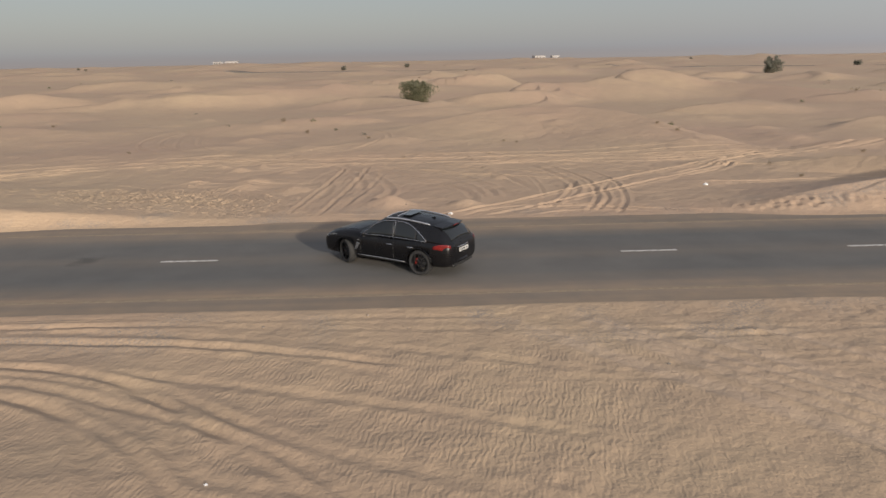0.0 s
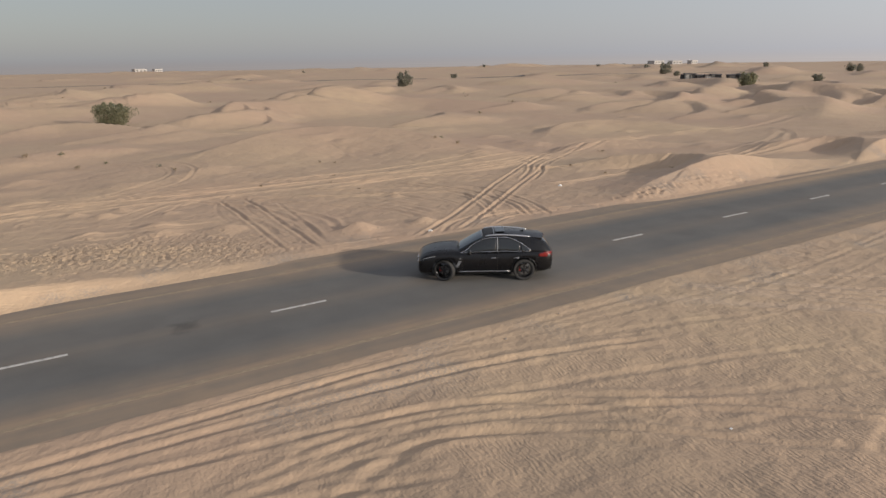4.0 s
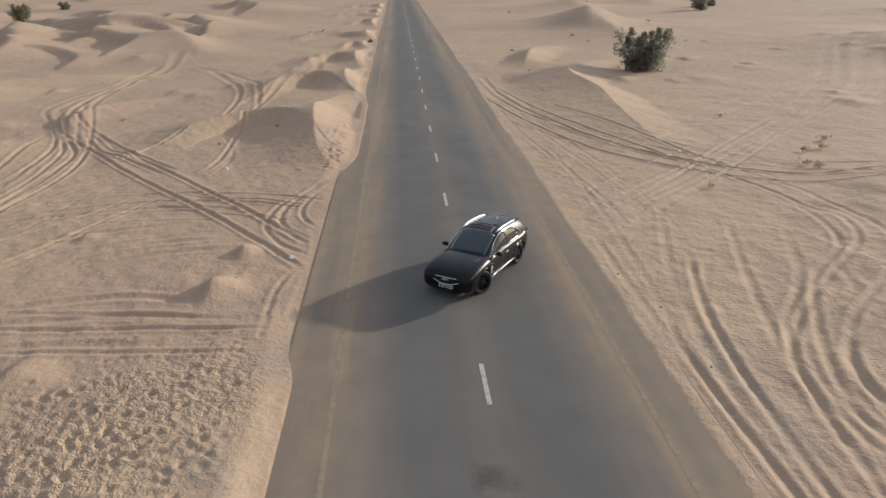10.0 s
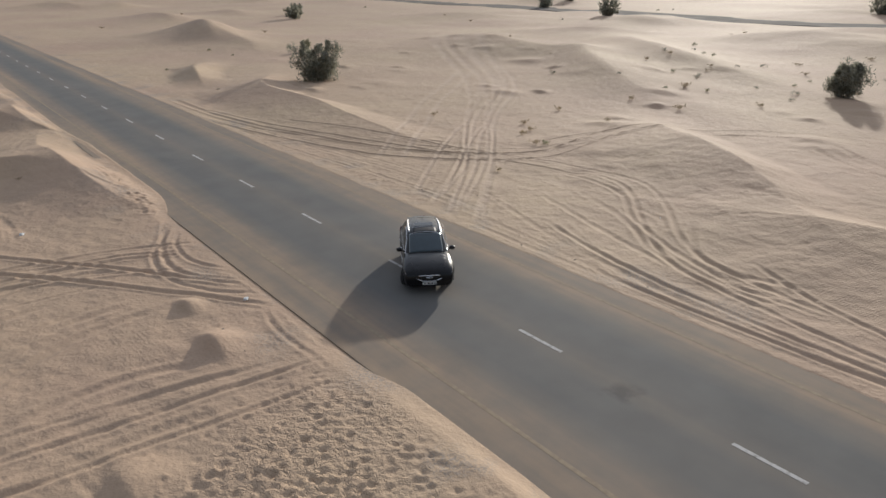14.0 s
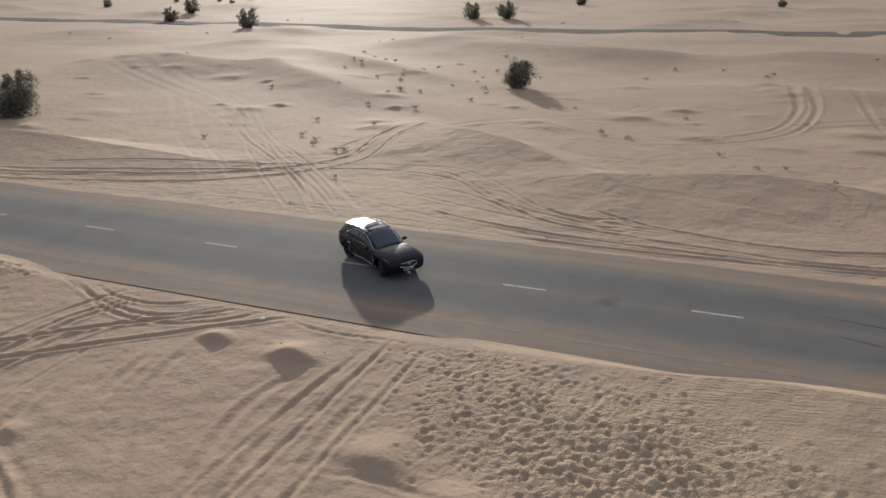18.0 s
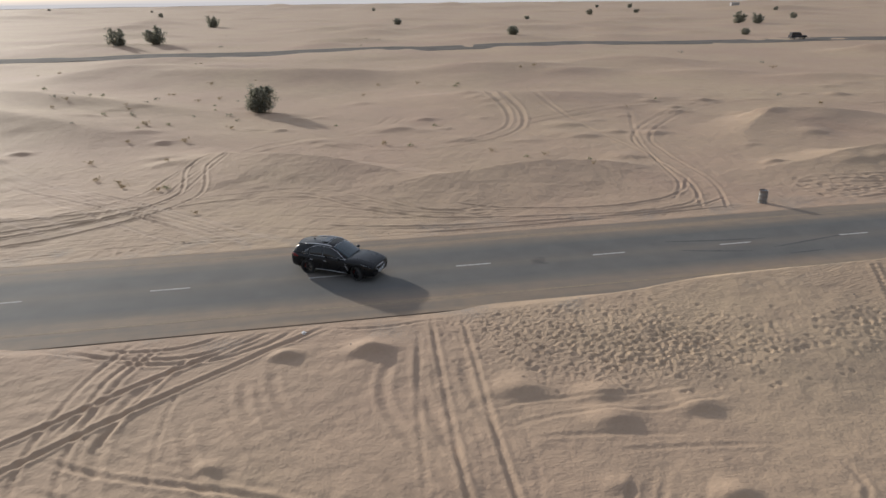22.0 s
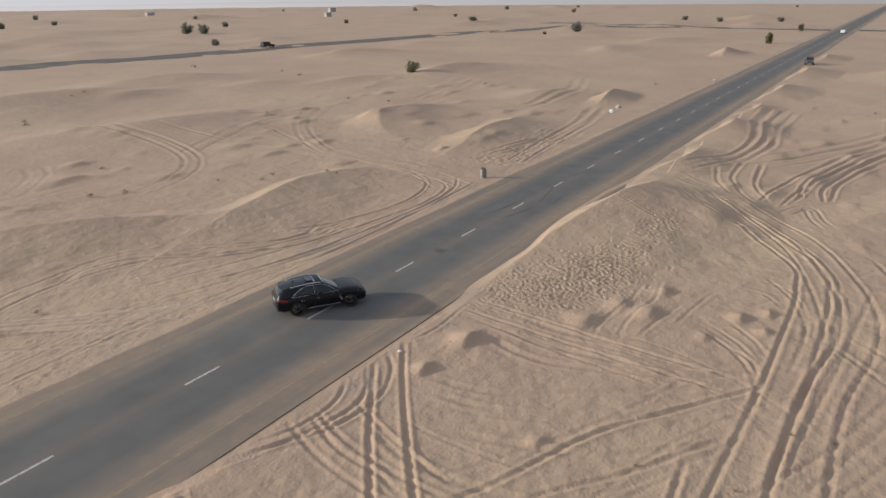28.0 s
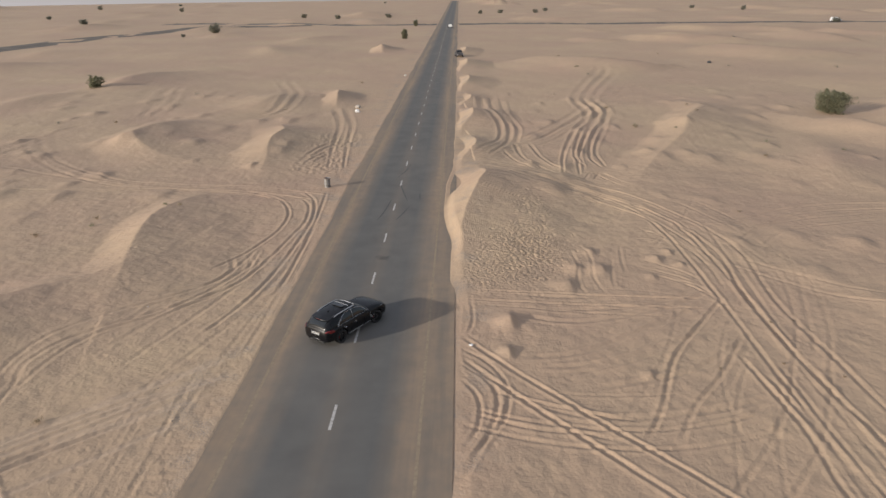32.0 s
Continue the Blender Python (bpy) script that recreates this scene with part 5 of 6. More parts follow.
    # the surround is shaped like an eye: a flat upper bar and a sagging lower one
    for label, dip in (("upper", 0.0), ("lower", 0.22)):
        path = []
        for y in np.linspace(-0.56, 0.56, 19):
            z = 0.765 - 0.03 * (y / 0.56) ** 2 - dip * max(0.0, 1 - (y / 0.56) ** 2) ** 0.6
            path.append((2.445 + 0.045 * (1 - (y / 0.5) ** 2) - 0.16 * (z - 0.54) - 0.12 * max(0.0, abs(y) - 0.38), y, z))
        part("grille_frame", tube(bmesh.new(), path, 0.018, 6), CHROME, front, "chrome " + label + " grille surround", True)
    ring = bmesh.new()
    for s in (1, -1):
        oval = [(2.49, s * 0.045 + 0.07 * math.cos(a), 0.69 + 0.036 * math.sin(a)) for a in np.linspace(0, math.tau, 18)]
        tube(ring, oval, 0.011, 5)
    part("grille_badge", ring, CHROME, front, "plain chrome badge")
    part("lower_intake", box(bmesh.new(), 2.36, 0, 0.395, 0.10, 0.86, 0.10, 0.03), TRIM, car)
    part("bumper_lip", tube(bmesh.new(), [(2.36 - 0.42 * (y / 0.8) ** 2, y, 0.325) for y in np.linspace(-0.8, 0.8, 13)], 0.03, 6), PAINT, car, smooth=True)
    for x, z, s in ((2.462, 0.455, 1), (-2.452, 0.80, -1)):
        plate = part("number_plate", box(bmesh.new(), x, 0, z, 0.016, 0.52, 0.115, 0.004), PLATE, car, "white number plate")
        for y, w in ((-0.17, 0.06), (-0.02, 0.10), (0.10, 0.08), (0.20, 0.05)):
            part("plate_bar", box(bmesh.new(), x + s * 0.009, y, z, 0.006, w, 0.06, 0.002), INK, plate)
    part("rear_bumper", tube(bmesh.new(), [(-2.40 + 0.30 * (y / 0.82) ** 2, y, 0.46) for y in np.linspace(-0.82, 0.82, 13)], [0.05] + [0.075] * 11 + [0.05], 8), PAINT, car, smooth=True)
    part("rear_valance", box(bmesh.new(), -2.33, 0, 0.345, 0.14, 1.0, 0.10, 0.03), TRIM, car)
    part("tailgate_strip", tube(bmesh.new(), [(-2.452 + 0.10 * (y / 0.5) ** 2, y, 0.905) for y in np.linspace(-0.5, 0.5, 9)], 0.016, 6), CHROME, car, "chrome strip over the rear plate", True)
    part("bonnet_seam", tube(bmesh.new(), [(1.10 - 0.10 * abs(y) ** 2, y, 1.128 - 0.03 * y * y) for y in np.linspace(-0.70, 0.70, 13)], 0.008, 4), TRIM, car)
    for s in (1, -1):
        part("bonnet_crease", tube(bmesh.new(), [(x, s * lerp_rows(BODY, x)[4] * 0.84, lerp_rows(BODY, x)[3] + 0.008) for x in np.linspace(1.12, 2.28, 12)], 0.013, 5), PAINT, car, smooth=True)
        wiper = [(1.06, s * 0.1 + 0.05, 1.105), (0.98, s * 0.1 + 0.32, 1.155), (0.93, s * 0.1 + 0.5, 1.18)]
        part("wiper", tube(bmesh.new(), wiper, 0.009, 4), TRIM, car)

    tyre, rim, disc, caliper = wheel_meshes()
    for x, steer in ((AXLE_F, -24), (AXLE_R, 0)):
        for s in (1, -1):
            hub = new("wheel", tyre)
            hub.parent = car
            hub.matrix_local = pose(x, s * TRACK, WHEEL_R - 0.002, 0, 0, steer + (0 if s > 0 else 180))
            tagged(hub, "low-profile tyre on a black six-spoke rim")
            for name, me, label in (("rim", rim, "black six-spoke alloy rim"), ("brake_disc", disc, ""), ("caliper", caliper, "red brake caliper")):
                part(name, me, None, hub, label)
    return car


def lathe_fin():
    bm = bmesh.new()
    rows = [[(-1.28 - 0.12 * t, 0.014 * (1 - 0.6 * t) * k, 1.63 + 0.055 * t) for k in (-1, 1)] + [(-1.46 + 0.02 * t, 0.014 * (1 - 0.6 * t) * k, 1.60 + 0.085 * t) for k in (1, -1)] for t in (0, 0.5, 1)]
    return loft(rows)


car = build_car(pose(-1.65, -0.65, 0.002, 0, 0, 147))


# ---- far roads ----
def lane(name, points, half, label):
    """A low band of tarmac laid along a few points on the sand."""
    line = curve_points(points, 4.0)
    way = np.gradient(line, axis=0)
    way /= np.linalg.norm(way, axis=1, keepdims=True)
    off = np.column_stack([-way[:, 1], way[:, 0]]) * half
    verts, faces = [], []
    for p, o in zip(line, off):
        z = 0.05 + (ground_z(*p) + ground_z(*(p + o)) + ground_z(*(p - o))) / 3
        verts += [(*(p + o * 1.15), z - 1.2), (*(p + o), z), (*(p - o), z), (*(p - o * 1.15), z - 1.2)]
    for i in range(len(line) - 1):
        a, b = 4 * i, 4 * i + 4
        faces += [(a + k, a + (k + 1) % 4, b + (k + 1) % 4, b + k) for k in range(4)]
    faces += [(3, 2, 1, 0), tuple(4 * (len(line) - 1) + k for k in range(4))]
    return tagged(new(name, add_mesh(name, verts, faces, TARMAC, False)), label, "road", kind="structure")


TARMAC = plain("far_tarmac", (0.17, 0.152, 0.132), 0.95, 0.0, 0.15, 0.2, Specular_IOR_Level=0.03)
lane("road_south", [(420, -168), (144, -154), (30, -149), (-64, -154), (-152, -148), (-240, -138), (-300, -112), (-326, -70)], 7.0, "distant grey asphalt road across the sand")
lane("road_cross", [(-352, -150), (-334, -74), (-328, -24), (-328, -5.3)], 7.0, "distant asphalt side road to a junction")
lane("road_cross_north", [(-328, 5.3), (-329, 24), (-322, 84), (-322, 190), (-330, 320)], 7.0, "distant asphalt side road from a junction")
lane("road_north", [(-300, 400), (-90, 335), (60, 300), (130, 278), (180, 258), (320, 215)], 3.5, "thin far asphalt road behind the dunes")


# ---- plants ----
def leaf_cloud(rg, clumps, per, size, slim=0.3):
    """Many narrow leaves in loose clumps, most of them pointing outwards and up."""
    verts, faces = [], []
    for c, r in clumps:
        for _ in range(per):
            d = rg.normal(size=3)
            p = np.array(c) + d / np.linalg.norm(d) * r * rg.random() ** 0.4 * np.array((1, 1, 0.8))
            a, b = rg.normal(size=3) + 0.9 * d / np.linalg.norm(d) + (0, 0, 0.8), rg.normal(size=3)
            a, b = a / np.linalg.norm(a) * size * rg.uniform(0.6, 1.5), b / np.linalg.norm(b) * size * slim
            n = len(verts)
            verts += [p - a, p + b, p + a, p - b]
            faces.append((n, n + 1, n + 2, n + 3))
    return verts, faces


def make_bush(seed, height, spread, leaf, label, category, per=16, size=0.16):
    """A wide desert bush: limbs that fork from the ground and a dense crown that ends in upright sprays."""
    rg = np.random.default_rng(seed)
    ob = thing("desert_bush", Matrix(), label, category, "desert bushes")
    bm, clumps = bmesh.new(), []
    for k in range(9):
        a = k * math.tau / 9 + rg.uniform(-0.3, 0.3)
        reach, top = spread * rg.uniform(0.35, 0.8), height * rg.uniform(0.55, 0.95)
        mid = (0.6 * reach * math.cos(a), 0.6 * reach * math.sin(a), 0.35 * top)
        end = (reach * math.cos(a), reach * math.sin(a), top)
        tube(bm, [(0.1 * math.cos(a), 0.1 * math.sin(a), -0.3), mid, end], [0.022 * height, 0.012 * height, 0.004 * height], 5)
        for j in range(9):
            t = rg.uniform(0.0, 1.0)
            c = np.array(mid) * (1 - t) + np.array(end) * t + rg.normal(size=3) * 0.13 * spread
            clumps.append((np.maximum(c, (-99, -99, 0.12 * height)), spread * rg.uniform(0.16, 0.30)))
        # upright sprays along the crown's top
        tip = np.array(end) * (0.75, 0.75, 1) + (0, 0, 0.05 * height)
        clumps += [(tip + (0.03 * spread * j, 0, 0.07 * height * j), spread * (0.15 - 0.03 * j)) for j in range(3)]
    # a skirt of low sprays that hides the foot
    for k in range(26):
        a, r = rg.uniform(0, math.tau), spread * rg.uniform(0.1, 0.55)
        clumps.append(((r * math.cos(a), r * math.sin(a), height * rg.uniform(0.08, 0.3)), spread * rg.uniform(0.16, 0.26)))
    part("trunk", bm, BARK, ob)
    v, f = leaf_cloud(rg, clumps, per, size * height ** 0.5)
    part("crown", add_mesh("crown", v, f, leaf, False), None, ob)
    return ob


def make_tuft(seed, leaf, label):
    """A low, loose clump of twigs and small leaves."""
    rg = np.random.default_rng(seed)
    clumps = [(np.array((0.16 * rg.normal(), 0.16 * rg.normal(), rg.uniform(0.08, 0.34))), rg.uniform(0.10, 0.2)) for k in range(9)]
    verts, faces = leaf_cloud(rg, clumps, 22, 0.075, 0.2)
    ob = new("desert_shrub", add_mesh("desert_shrub", [np.maximum(v, (-9, -9, -0.03)) for v in verts], faces, leaf, False))
    return tagged(ob, label, "shrub", "desert shrubs")


BUSHES = [make_bush(11, 2.6, 2.3, LEAF, "dusty green desert bush with a ragged crown", "bush"),
          make_bush(12, 3.4, 2.6, LEAF_DARK, "dark olive thorn tree standing on the sand", "tree"),
          make_bush(13, 2.0, 1.9, LEAF_DARK, "low dark round bush on the dunes", "bush"),
          make_bush(14, 3.0, 1.5, LEAF, "small upright desert tree with thin limbs", "tree")]
TUFTS = [make_tuft(21, TWIG, "dry straw-coloured shrub rooted in the sand"),
         make_tuft(22, LEAF_DARK, "small dark green shrub rooted in the sand"),
         make_tuft(23, LEAF, "low grey-green shrub on a sand hump")]
NEAR = {0: make_bush(15, 2.3, 2.5, LEAF, "wide dusty green bush behind a sand ridge", "bush", 62, 0.085),
        1: make_bush(16, 2.9, 2.4, LEAF_DARK, "dense dark green broom-like bush with upright sprays", "bush", 60, 0.085),
        2: make_bush(17, 2.1, 1.7, LEAF_DARK, "dense dark round bush with a long shadow", "bush", 50, 0.08)}
used = set()


def plant(source, x, y, scale=1.0, turn=0.0, sink=0.04):
    m = Matrix.Translation((x, y, ground_z(x, y) - sink * scale)) @ Matrix.Rotation(turn, 4, "Z")
    if source not in used:
        used.add(source)
        source.matrix_world = m
        ob = source
    else:
        ob = copy_thing(source, m)
    ob.scale = (scale, scale, scale)
    return ob


# which bush, x, y, scale
for k, x, y, s in ((0, -2.4, 84.5, 1.25), (1, 49.0, -23.6, 1.35), (3, 76.0, -36.3, 0.8), (2, 5.2, -54.5, 1.45), (0, -97.5, -62.5, 1.15), (0, -70.0, 60.0, 1.25),
                   (1, 97.0, 178.0, 1.9), (0, 140.0, 84.0, 1.8), (2, 205.0, 103.0, 1.5), (2, 173.0, 262.0, 1.4), (1, 262.0, 211.0, 2.2), (2, 318.0, 60.0, 1.9),
                   (2, 330.0, 49.0, 1.8), (1, 152.0, -73.0, 1.5), (2, 240.0, 186.0, 1.4), (1, 167.0, -82.0, 1.3), (1, 50.5, -180.0, 1.9), (1, 41.5, -185.0, 2.0),
                   (1, 100.0, -137.0, 2.0), (1, 143.0, -158.0, 1.7), (2, -66.0, -187.0, 1.8), (1, 158.0, -187.0, 2.0), (2, -139.7, -175.0, 1.4), (1, -183.0, -246.0, 1.9),
                   (1, -190.0, -243.0, 1.7), (2, -238.0, -285.0, 1.8), (2, -43.0, -295.0, 1.9), (1, 40.0, -312.0, 2.0), (2, -67.0, -192.0, 1.6), (1, -267.0, -96.5, 1.6),
                   (2, -322.0, -180.0, 1.8), (3, -230.0, -14.2, 1.6), (2, -310.0, -174.0, 1.7), (3, -312.0, -15.0, 1.4), (2, -417.0, -38.0, 1.7), (2, -401.0, -67.0, 1.6),
                   (2, -423.0, -92.0, 1.6), (2, -465.0, 20.0, 1.6), (2, -505.0, 69.0, 1.7), (2, -320.0, 187.0, 1.5), (2, -470.0, 34.0, 1.6), (2, -251.0, -104.0, 0.8), (2, -543.0, 188.0, 1.7)):
    near = math.hypot(x, y) < 115 and k in NEAR
    plant(NEAR[k] if near else BUSHES[k], x, y, s if near else 0.66 * s, rng.uniform(0, 6.28))
for k in range(60):
    a, r = rng.uniform(0, math.tau), rng.uniform(300, 800)
    x, y = r * math.cos(a), r * math.sin(a)
    if abs(y) > 22 and abs(y + 150) > 15 and abs(x + 328) > 15:
        plant(BUSHES[int(rng.integers(1, 3))], x, y, rng.uniform(0.6, 1.1), rng.uniform(0, 6.28))
for x, y, s in ((-18, 49.4, 1.2), (-14.5, 44.8, 1.5), (-11.3, 39.3, 1.3), (-9.1, 41.2, 1.0), (-6, 35.7, 1.1), (-19.7, 44.2, 0.8), (19.6, 35.3, 1.4), (18, 33.8, 1.0), (19, 16.8, 0.8),
                (6, 29.9, 0.8), (2.1, 21.9, 0.6), (-2.7, 24.5, 0.6), (18.7, 31.1, 1.2), (5.1, 30.8, 1.0), (-5.5, 33.2, 1.2), (-2.3, 23.1, 0.7), (11.1, 51.1, 1.0),
                (11.7, -38.1, 1.5), (10.5, -20.3, 1.2), (16.4, -24.1, 1.2), (18.6, -30.3, 1.3), (14.4, -22.9, 1.2), (17.2, -47.2, 1.5), (24, -20.9, 1.0), (11.9, -28.7, 1.0),
                (8, -44.6, 1.3), (-7.5, -32.6, 1.4), (-9.9, -31.1, 1.1), (-17, -27.3, 1.0), (-19.3, -24, 0.9), (-21.2, -24.6, 0.9), (-23.4, -19.6, 0.9), (14.4, -83, 1.6),
                (-14.1, -41.2, 1.0), (-23.1, -73, 1.4), (38.2, -81, 1.6), (23.1, -53.6, 1.2), (19.6, -53, 1.2), (17, -46.8, 1.1), (-125, 31.7, 2.2), (-59.7, 29.2, 1.6),
                (-64, 38.5, 1.2), (-44, 48.5, 1.4), (-40, 51.5, 1.2), (-88, 22, 1.2), (2.6, 18.6, 0.6), (3.4, 24.2, 0.6), (101, 17, 1.4), (182, 201, 2), (19.1, 13.3, 1.0), (28.0, 22.5, 1.0), (22.3, 10.3, 0.9), (113.7, 43.6, 1.6), (7.4, -13.0, 0.8), (26.3, -66.7, 1.3), (30.1, -58.3, 1.2), (29.6, -62.2, 1.4), (-40.7, -88, 1.6), (-37.8, -87, 1.3), (-11.7, -77.8, 1.5), (-18, -77.5, 1.4),
                (13.8, -21.5, 1.2), (11.0, -19.8, 1.2), (-42, 39.1, 1.3), (-49.5, 42.3, 1.4), (-73.5, 40.2, 1.6), (-61, 29.4, 1.5), (-22.9, 29.1, 0.8), (-115.5, 32.6, 1.8), (-132.4, 67.9, 1.8), (-84.3, -82.1, 1.8), (-63.3, -42.8, 1.3), (-63.3, -51, 1.3), (-23.2, -18.2, 0.8)):
    plant(TUFTS[0 if math.hypot(x, y) < 35 and y > 0 else (0, 0, 2, 1)[int(rng.integers(0, 4))]], x, y, (0.45 if math.hypot(x, y) < 35 and y > 0 else 0.6 if y > 0 else 0.78) * s, rng.uniform(0, 6.28))
for k in range(26):
    plant(TUFTS[(0, 2, 1)[int(rng.integers(0, 3))]], rng.normal(17, 11), rng.normal(-60, 13), rng.uniform(0.5, 1.1), rng.uniform(0, 6.28))
for k in range(80):
    a, r = rng.uniform(0, math.tau), 46 + 190 * rng.random()
    x, y = r * math.cos(a), r * math.sin(a)
    if abs(y) > 11:
        plant(TUFTS[(0, 0, 2, 1)[int(rng.integers(0, 4))]], x, y, rng.uniform(0.3, 0.75) * (1 + r / 160), rng.uniform(0, 6.28))


# ---- things by the road ----
def steel_drum(x, y):
    drum = thing("steel_drum", pose(x, y, ground_z(x, y) - 0.03, 0, 3, 40), "weathered galvanised steel drum standing in the sand", "drum")
    bm = bmesh.new()
    prof = [(0.0, 0.0), (0.29, 0.0), (0.30, 0.02), (0.295, 0.04), (0.285, 0.30), (0.298, 0.32), (0.285, 0.34), (0.285, 0.60), (0.298, 0.62), (0.285, 0.64), (0.285, 0.88), (0.30, 0.90), (0.30, 0.92), (0.275, 0.92), (0.275, 0.40), (0.0, 0.40)]
    lathe(bm, prof, Matrix(), 28)
    part("shell", bm, STEEL, drum, smooth=True)
    for z, r in ((0.0, 0.318), (0.92, 0.322)):
        part("rim_hoop", tube(bmesh.new(), [(0.94 * r * math.cos(a), 0.94 * r * math.sin(a), z) for a in np.linspace(0, math.tau, 29)], 0.015, 5), RUST, drum)
    return drum


steel_drum(-30.9, -7.0)


def lump(name, x, y, size, material, label, category, seed, flat=0.6):
    """A crumpled heap or a stone."""
    rg = np.random.default_rng(seed)
    bm = bmesh.new()
    bmesh.ops.create_icosphere(bm, subdivisions=3, radius=1)
    for v in bm.verts:
        n = noise.noise(v.co * 1.7 + Vector((seed, 0, 0))) + 0.5 * noise.noise(v.co * 4.1 + Vector((0, seed, 0)))
        v.co *= size * (1 + 0.45 * n)
        v.co.z *= flat
    ob = new(name, bm_mesh(name, bm, material))
    ob.matrix_world = pose(x, y, ground_z(x, y) + 0.25 * size * flat, 0, 0, rg.uniform(0, 360))
    return tagged(ob, label, category)


lump("plastic_bag", 0.25, 6.25, 0.11, WASTE, "crumpled white plastic bag beside the tarmac", "rubbish", 3)
lump("plastic_bag", 13.3, 11.6, 0.11, WASTE, "crumpled white plastic bag lying on sand", "rubbish", 4)
lump("plastic_bag", -4.2, -13.0, 0.035, WASTE, "small scrap of white plastic on sand", "rubbish", 5)
lump("rubble_heap", -73.0, -9.9, 0.38, WASTE, "small pale heap of rubble beside the road", "rubble", 6, 0.8)
lump("rubble_heap", -77.0, -10.4, 0.4, RUBBLE, "low grey heap of rubble beside the road", "rubble", 7, 0.8)
lump("stone", 84.0, 6.1, 0.35, RUST, "rust-brown stone at the edge of the road", "stone", 8, 0.9)
lump("stone", -118.0, -5.9, 0.3, RUBBLE, "grey stone at the edge of the road", "stone", 9, 0.9)
lump("stone", -140.0, 66.0, 0.5, INK, "dark stone lying on open sand", "stone", 10, 0.9)
for k in range(24):
    x, s = rng.uniform(-30, 26), rng.choice((-1, 1))
    ob = lump("pebble", x, s * rng.uniform(5.5, 9.5), rng.uniform(0.02, 0.045), PEBBLE, "grey pebble lying on sand", "stone", 100 + k)
    tagged(ob, group="pebbles beside the road")


def build_truck(name, m, paint, label, category, long=4.4, tall=1.75, bed=True):
    """A far utility vehicle with cab, load bed, glass and wheels."""
    v = thing(name, m, label, category)
    h = long / 2
    low = bmesh.new()
    box(low, 0, 0, 0.72, long, 1.75, 0.55, 0.10)
    part("body", low, paint, v)
    back = -0.15 if bed else -h + 0.15
    rows = []
    for z, w, a, b in ((0.95, 0.82, back, 0.95), (1.35, 0.76, back + 0.06, 0.72), (tall - 0.06, 0.68, back + 0.14, 0.42), (tall, 0.58, back + 0.24, 0.32)):
        rows.append([(a, -w, z), (b, -w, z), (b, w, z), (a, w, z)])
    part("cab", loft(rows), paint, v)
    for s in (1, -1):
        part("side_window", box(bmesh.new(), (back + 0.8) / 2, s * 0.765, 1.32, 0.6 - back, 0.03, 0.30, 0.01), GLASS, v)
        part("headlight", box(bmesh.new(), h - 0.01, s * 0.66, 0.80, 0.05, 0.26, 0.14, 0.02), LAMP, v)
        part("tail_light", box(bmesh.new(), -h + 0.01, s * 0.76, 0.80, 0.05, 0.14, 0.22, 0.02), TAIL, v)
    part("windscreen", box(bmesh.new(), 0.70, 0, 1.36, 0.03, 1.32, 0.38, 0.01, Matrix.Rotation(radians(-32), 4, "Y")), GLASS, v)
    tyre, rim, disc, caliper = WHEELS
    for x in (0.62 * h, -0.62 * h):
        for s in (1, -1):
            hub = new("wheel", tyre)
            hub.parent = v
            hub.matrix_local = pose(x, s * 0.80, 0.39, 0, 0, 0 if s > 0 else 180)
            part("rim", rim, None, hub)
    return v


WHEELS = wheel_meshes()
build_truck("pickup_truck", pose(-160.0, 5.6, ground_z(-160, 5.6) + 0.02, 0, 0, 8), CANVAS, "dark pickup truck stopped at the road's sandy edge", "truck", 4.8, 1.8)
build_truck("off_road_vehicle", pose(-139.0, -149.0, 0.15 + ground_z(-139, -149), 0, 0, 172), CANVAS, "dark off-road vehicle on the far road", "car", 4.6, 1.85, False)
build_truck("white_car", pose(-299.0, 1.6, 0.01, 0, 0, 180), WHITE_PAINT, "white car waiting near the far junction", "car", 4.5, 1.5, False)
build_truck("white_van", pose(-322.5, 188.0, 0.15 + ground_z(-322.5, 188), 0, 0, 92), WHITE_PAINT, "white van on the far side road", "van", 5.0, 2.0, False)


# a camp of low shelters among the northern dunes
def shelter(x, y, turn, length, height, paint, label):
    z = min(ground_z(x, y), ground_z(x + 2, y), ground_z(x - 2, y))
    hut = thing("shelter", pose(x, y, z, 0, 0, turn), label, "shelter", "camp shelters")
    part("wall", box(bmesh.new(), 0, 0, height / 2, length, 2.6, height, 0.05), paint, hut)
    part("roof", box(bmesh.new(), 0, 0, height + 0.06, length + 0.5, 3.2, 0.14, 0.04, Matrix.Rotation(radians(4), 4, "X")), CANVAS, hut)
    part("doorway", box(bmesh.new(), 0.2 * length, -1.31, 0.75, 0.9, 0.06, 1.5, 0.02), INK, hut)
    return hut


for k in range(11):
    tint = (CANVAS, STEEL, CANVAS, CANVAS, WHITEWASH, STEEL, CANVAS, CANVAS, RED_PAINT, CANVAS, STEEL)[k]
    near = k + (1.5 if k > 3 else 0) + (2.5 if k > 6 else 0)
    shelter(209.0 + 0.7 * near + rng.uniform(-1, 1), 157.0 - 1.35 * near + rng.uniform(-0.5, 0.5), rng.uniform(-60, -20), rng.uniform(2.0, 3.2), rng.uniform(1.3, 1.9), tint,
            "low " + {CANVAS: "dark canvas", RED_PAINT: "dull red", WHITEWASH: "whitewashed", STEEL: "grey sheet-metal"}[tint] + " shelter of a desert camp")


DUSTY = plain("dusty_whitewash", (0.40, 0.38, 0.36), 0.9, 0.0, 0.08, 0.6)


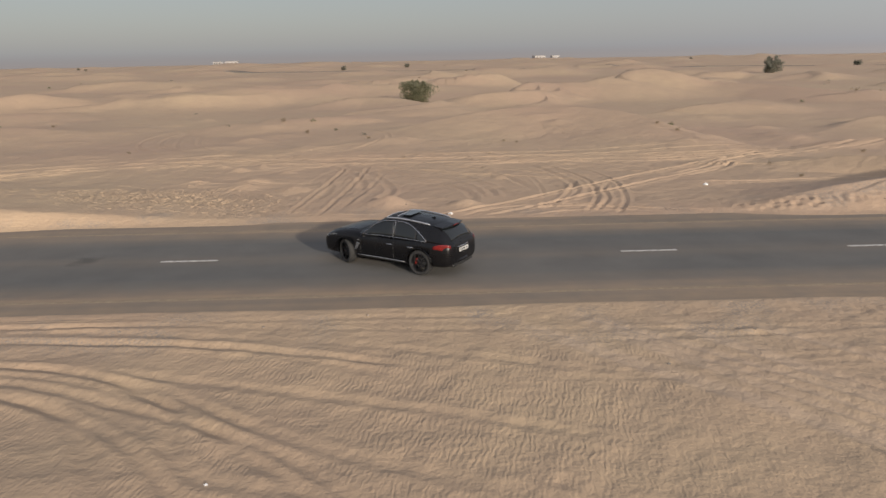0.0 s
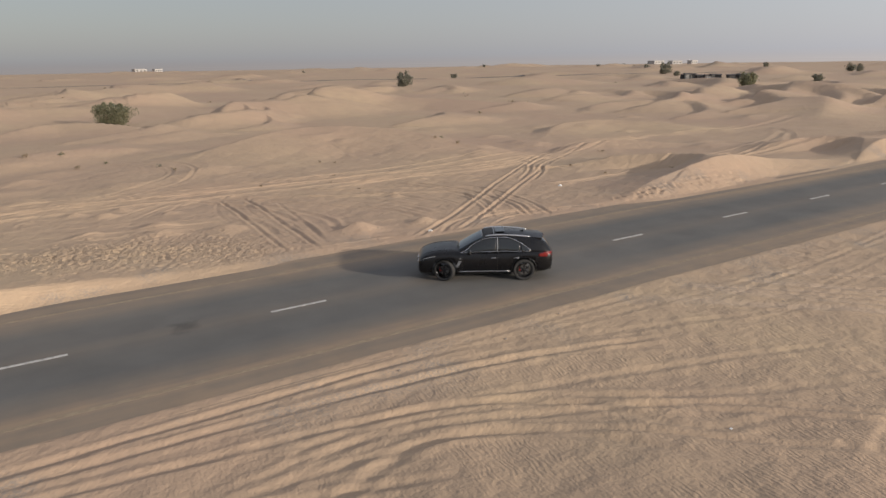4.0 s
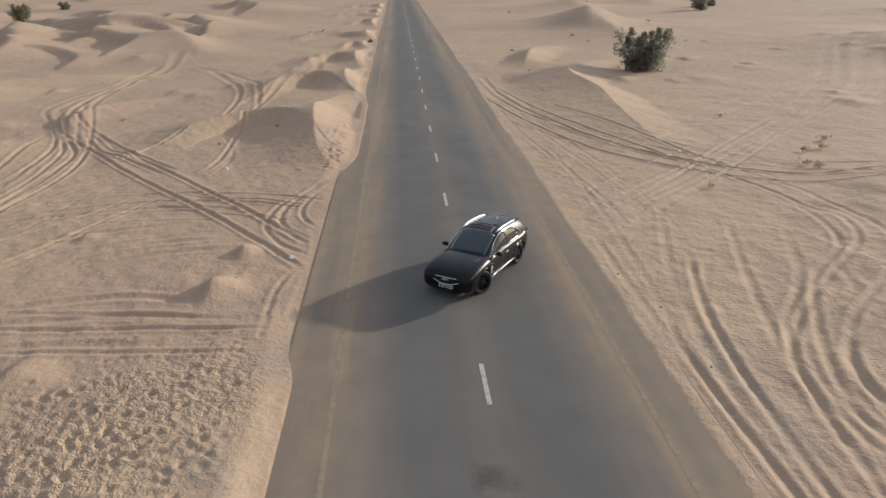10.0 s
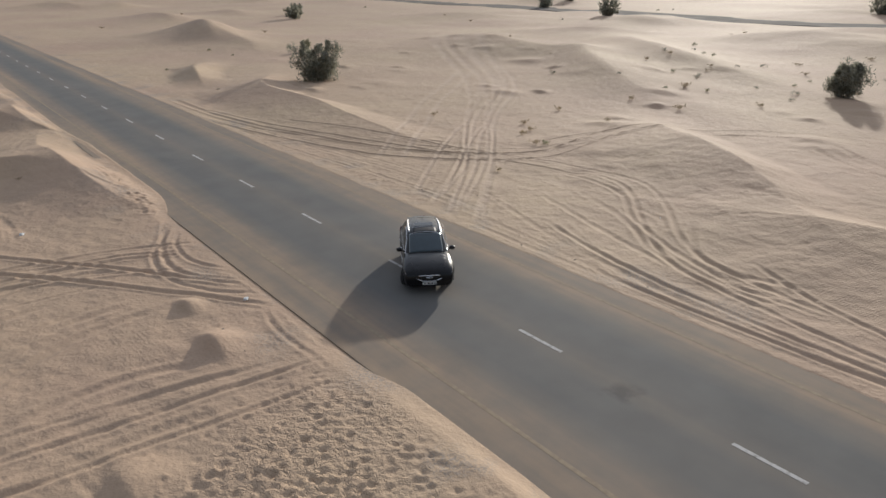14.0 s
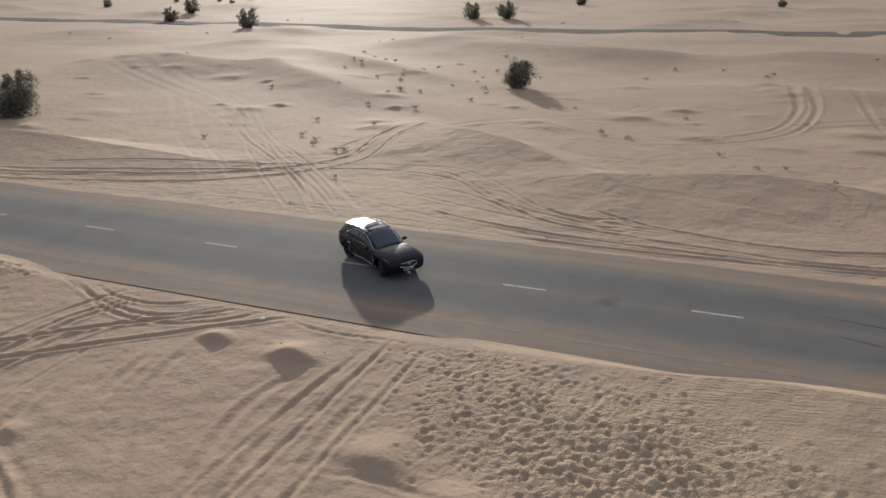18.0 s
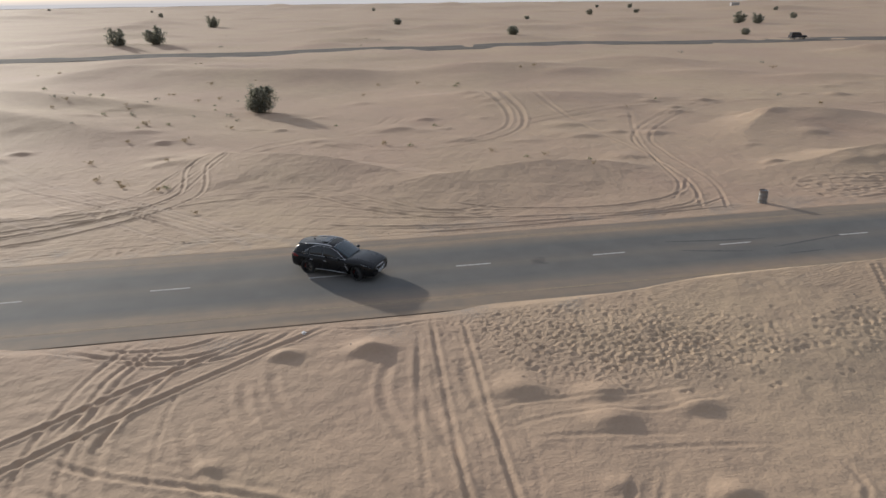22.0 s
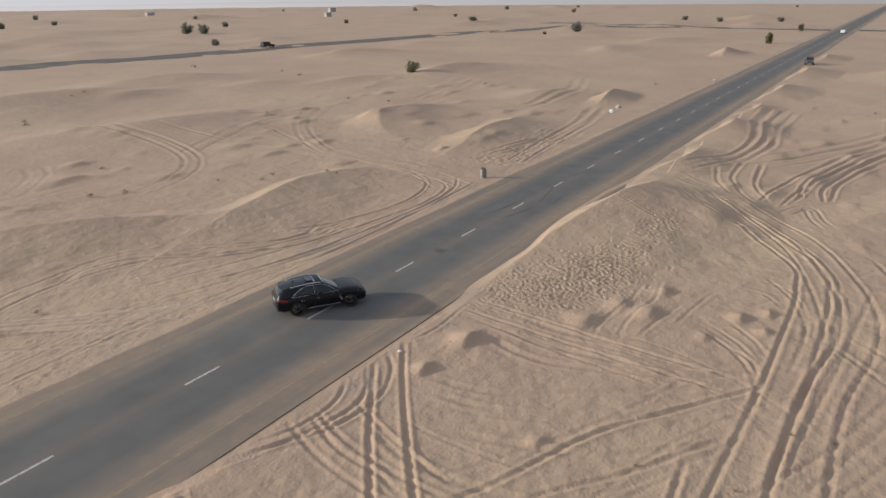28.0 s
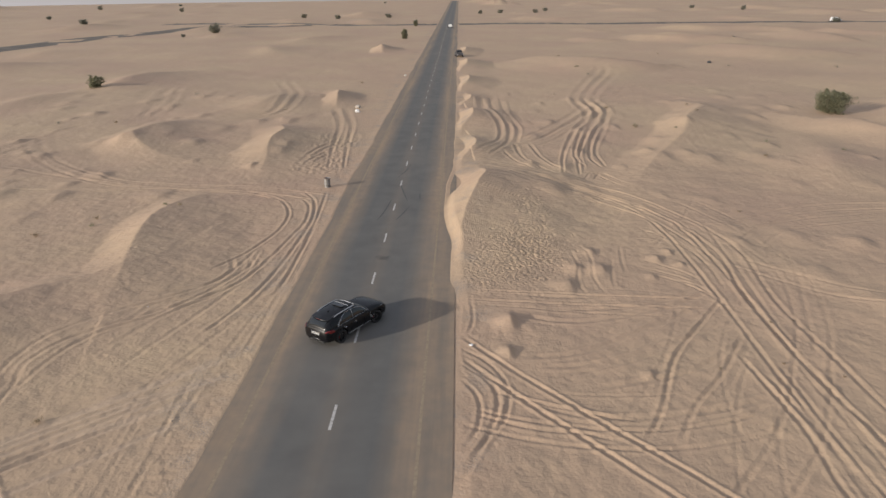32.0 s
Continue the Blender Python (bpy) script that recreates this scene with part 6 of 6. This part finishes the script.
def far_house(x, y, turn, w, d, h):
    z = ground_z(x, y) - 0.3
    house = thing("far_building", pose(x, y, z, 0, 0, turn), "small white flat-roofed building far across the desert", "building", "far buildings")
    part("wall", box(bmesh.new(), 0, 0, h / 2, w, d, h, 0.05), DUSTY, house)
    part("roof", box(bmesh.new(), 0, 0, h + 0.15, w + 0.4, d + 0.4, 0.3, 0.05), DUSTY, house)
    for k in range(3):
        part("window", box(bmesh.new(), (k - 1) * w / 3.2, -d / 2 - 0.02, h * 0.55, w / 8, 0.12, h / 3, 0.02), INK, house)


for x, y, w in ((-256, 915, 16), (-278, 927, 11), (145, 912, 15), (165, 907, 10), (700, 560, 14), (722, 552, 11), (-395, -353, 5), (-520, -460, 7), (-330, -480, 6), (735, 620, 19)):
    far_house(x, y, rng.uniform(-20, 20), w, w * 0.6, min(4.2, 1.6 + 0.3 * w))


# the far ring that closes the land: glowing painted haze, brighter towards the sun
def haze_material():
    n = Nodes("glowing_haze")
    place = n.add("NewGeometry").outputs["Position"]
    sep = n.add("SeparateXYZ")
    n.wire(place, sep.inputs[0])
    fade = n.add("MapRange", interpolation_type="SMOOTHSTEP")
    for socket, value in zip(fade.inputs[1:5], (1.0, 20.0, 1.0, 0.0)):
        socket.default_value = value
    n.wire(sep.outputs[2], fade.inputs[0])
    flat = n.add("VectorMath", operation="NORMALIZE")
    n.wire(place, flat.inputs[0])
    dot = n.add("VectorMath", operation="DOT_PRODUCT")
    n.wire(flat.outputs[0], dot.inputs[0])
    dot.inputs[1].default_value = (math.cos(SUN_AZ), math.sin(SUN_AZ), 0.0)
    # emission rises on the sun's side to imitate haze scattering its light
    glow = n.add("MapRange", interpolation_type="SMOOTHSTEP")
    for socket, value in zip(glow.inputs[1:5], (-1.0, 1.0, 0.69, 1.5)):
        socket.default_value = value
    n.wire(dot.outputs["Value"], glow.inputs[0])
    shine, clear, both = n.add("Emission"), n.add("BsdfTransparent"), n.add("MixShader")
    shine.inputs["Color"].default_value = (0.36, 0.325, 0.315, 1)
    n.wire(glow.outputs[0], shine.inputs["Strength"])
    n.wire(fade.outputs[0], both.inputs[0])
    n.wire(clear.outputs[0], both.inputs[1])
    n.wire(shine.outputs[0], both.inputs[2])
    n.wire(both.outputs[0], n.tree.nodes["Material Output"].inputs["Surface"])
    return n.mat


# added ring, no solid thing: it glows as haze and fades out upwards
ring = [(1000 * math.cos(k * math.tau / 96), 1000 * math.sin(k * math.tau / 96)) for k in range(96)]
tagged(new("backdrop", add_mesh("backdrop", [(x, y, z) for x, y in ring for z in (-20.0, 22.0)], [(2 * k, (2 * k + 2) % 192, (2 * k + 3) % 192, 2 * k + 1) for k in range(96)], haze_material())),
       "glowing backdrop ring painted as pale haze along the far horizon", "haze", kind="structure")
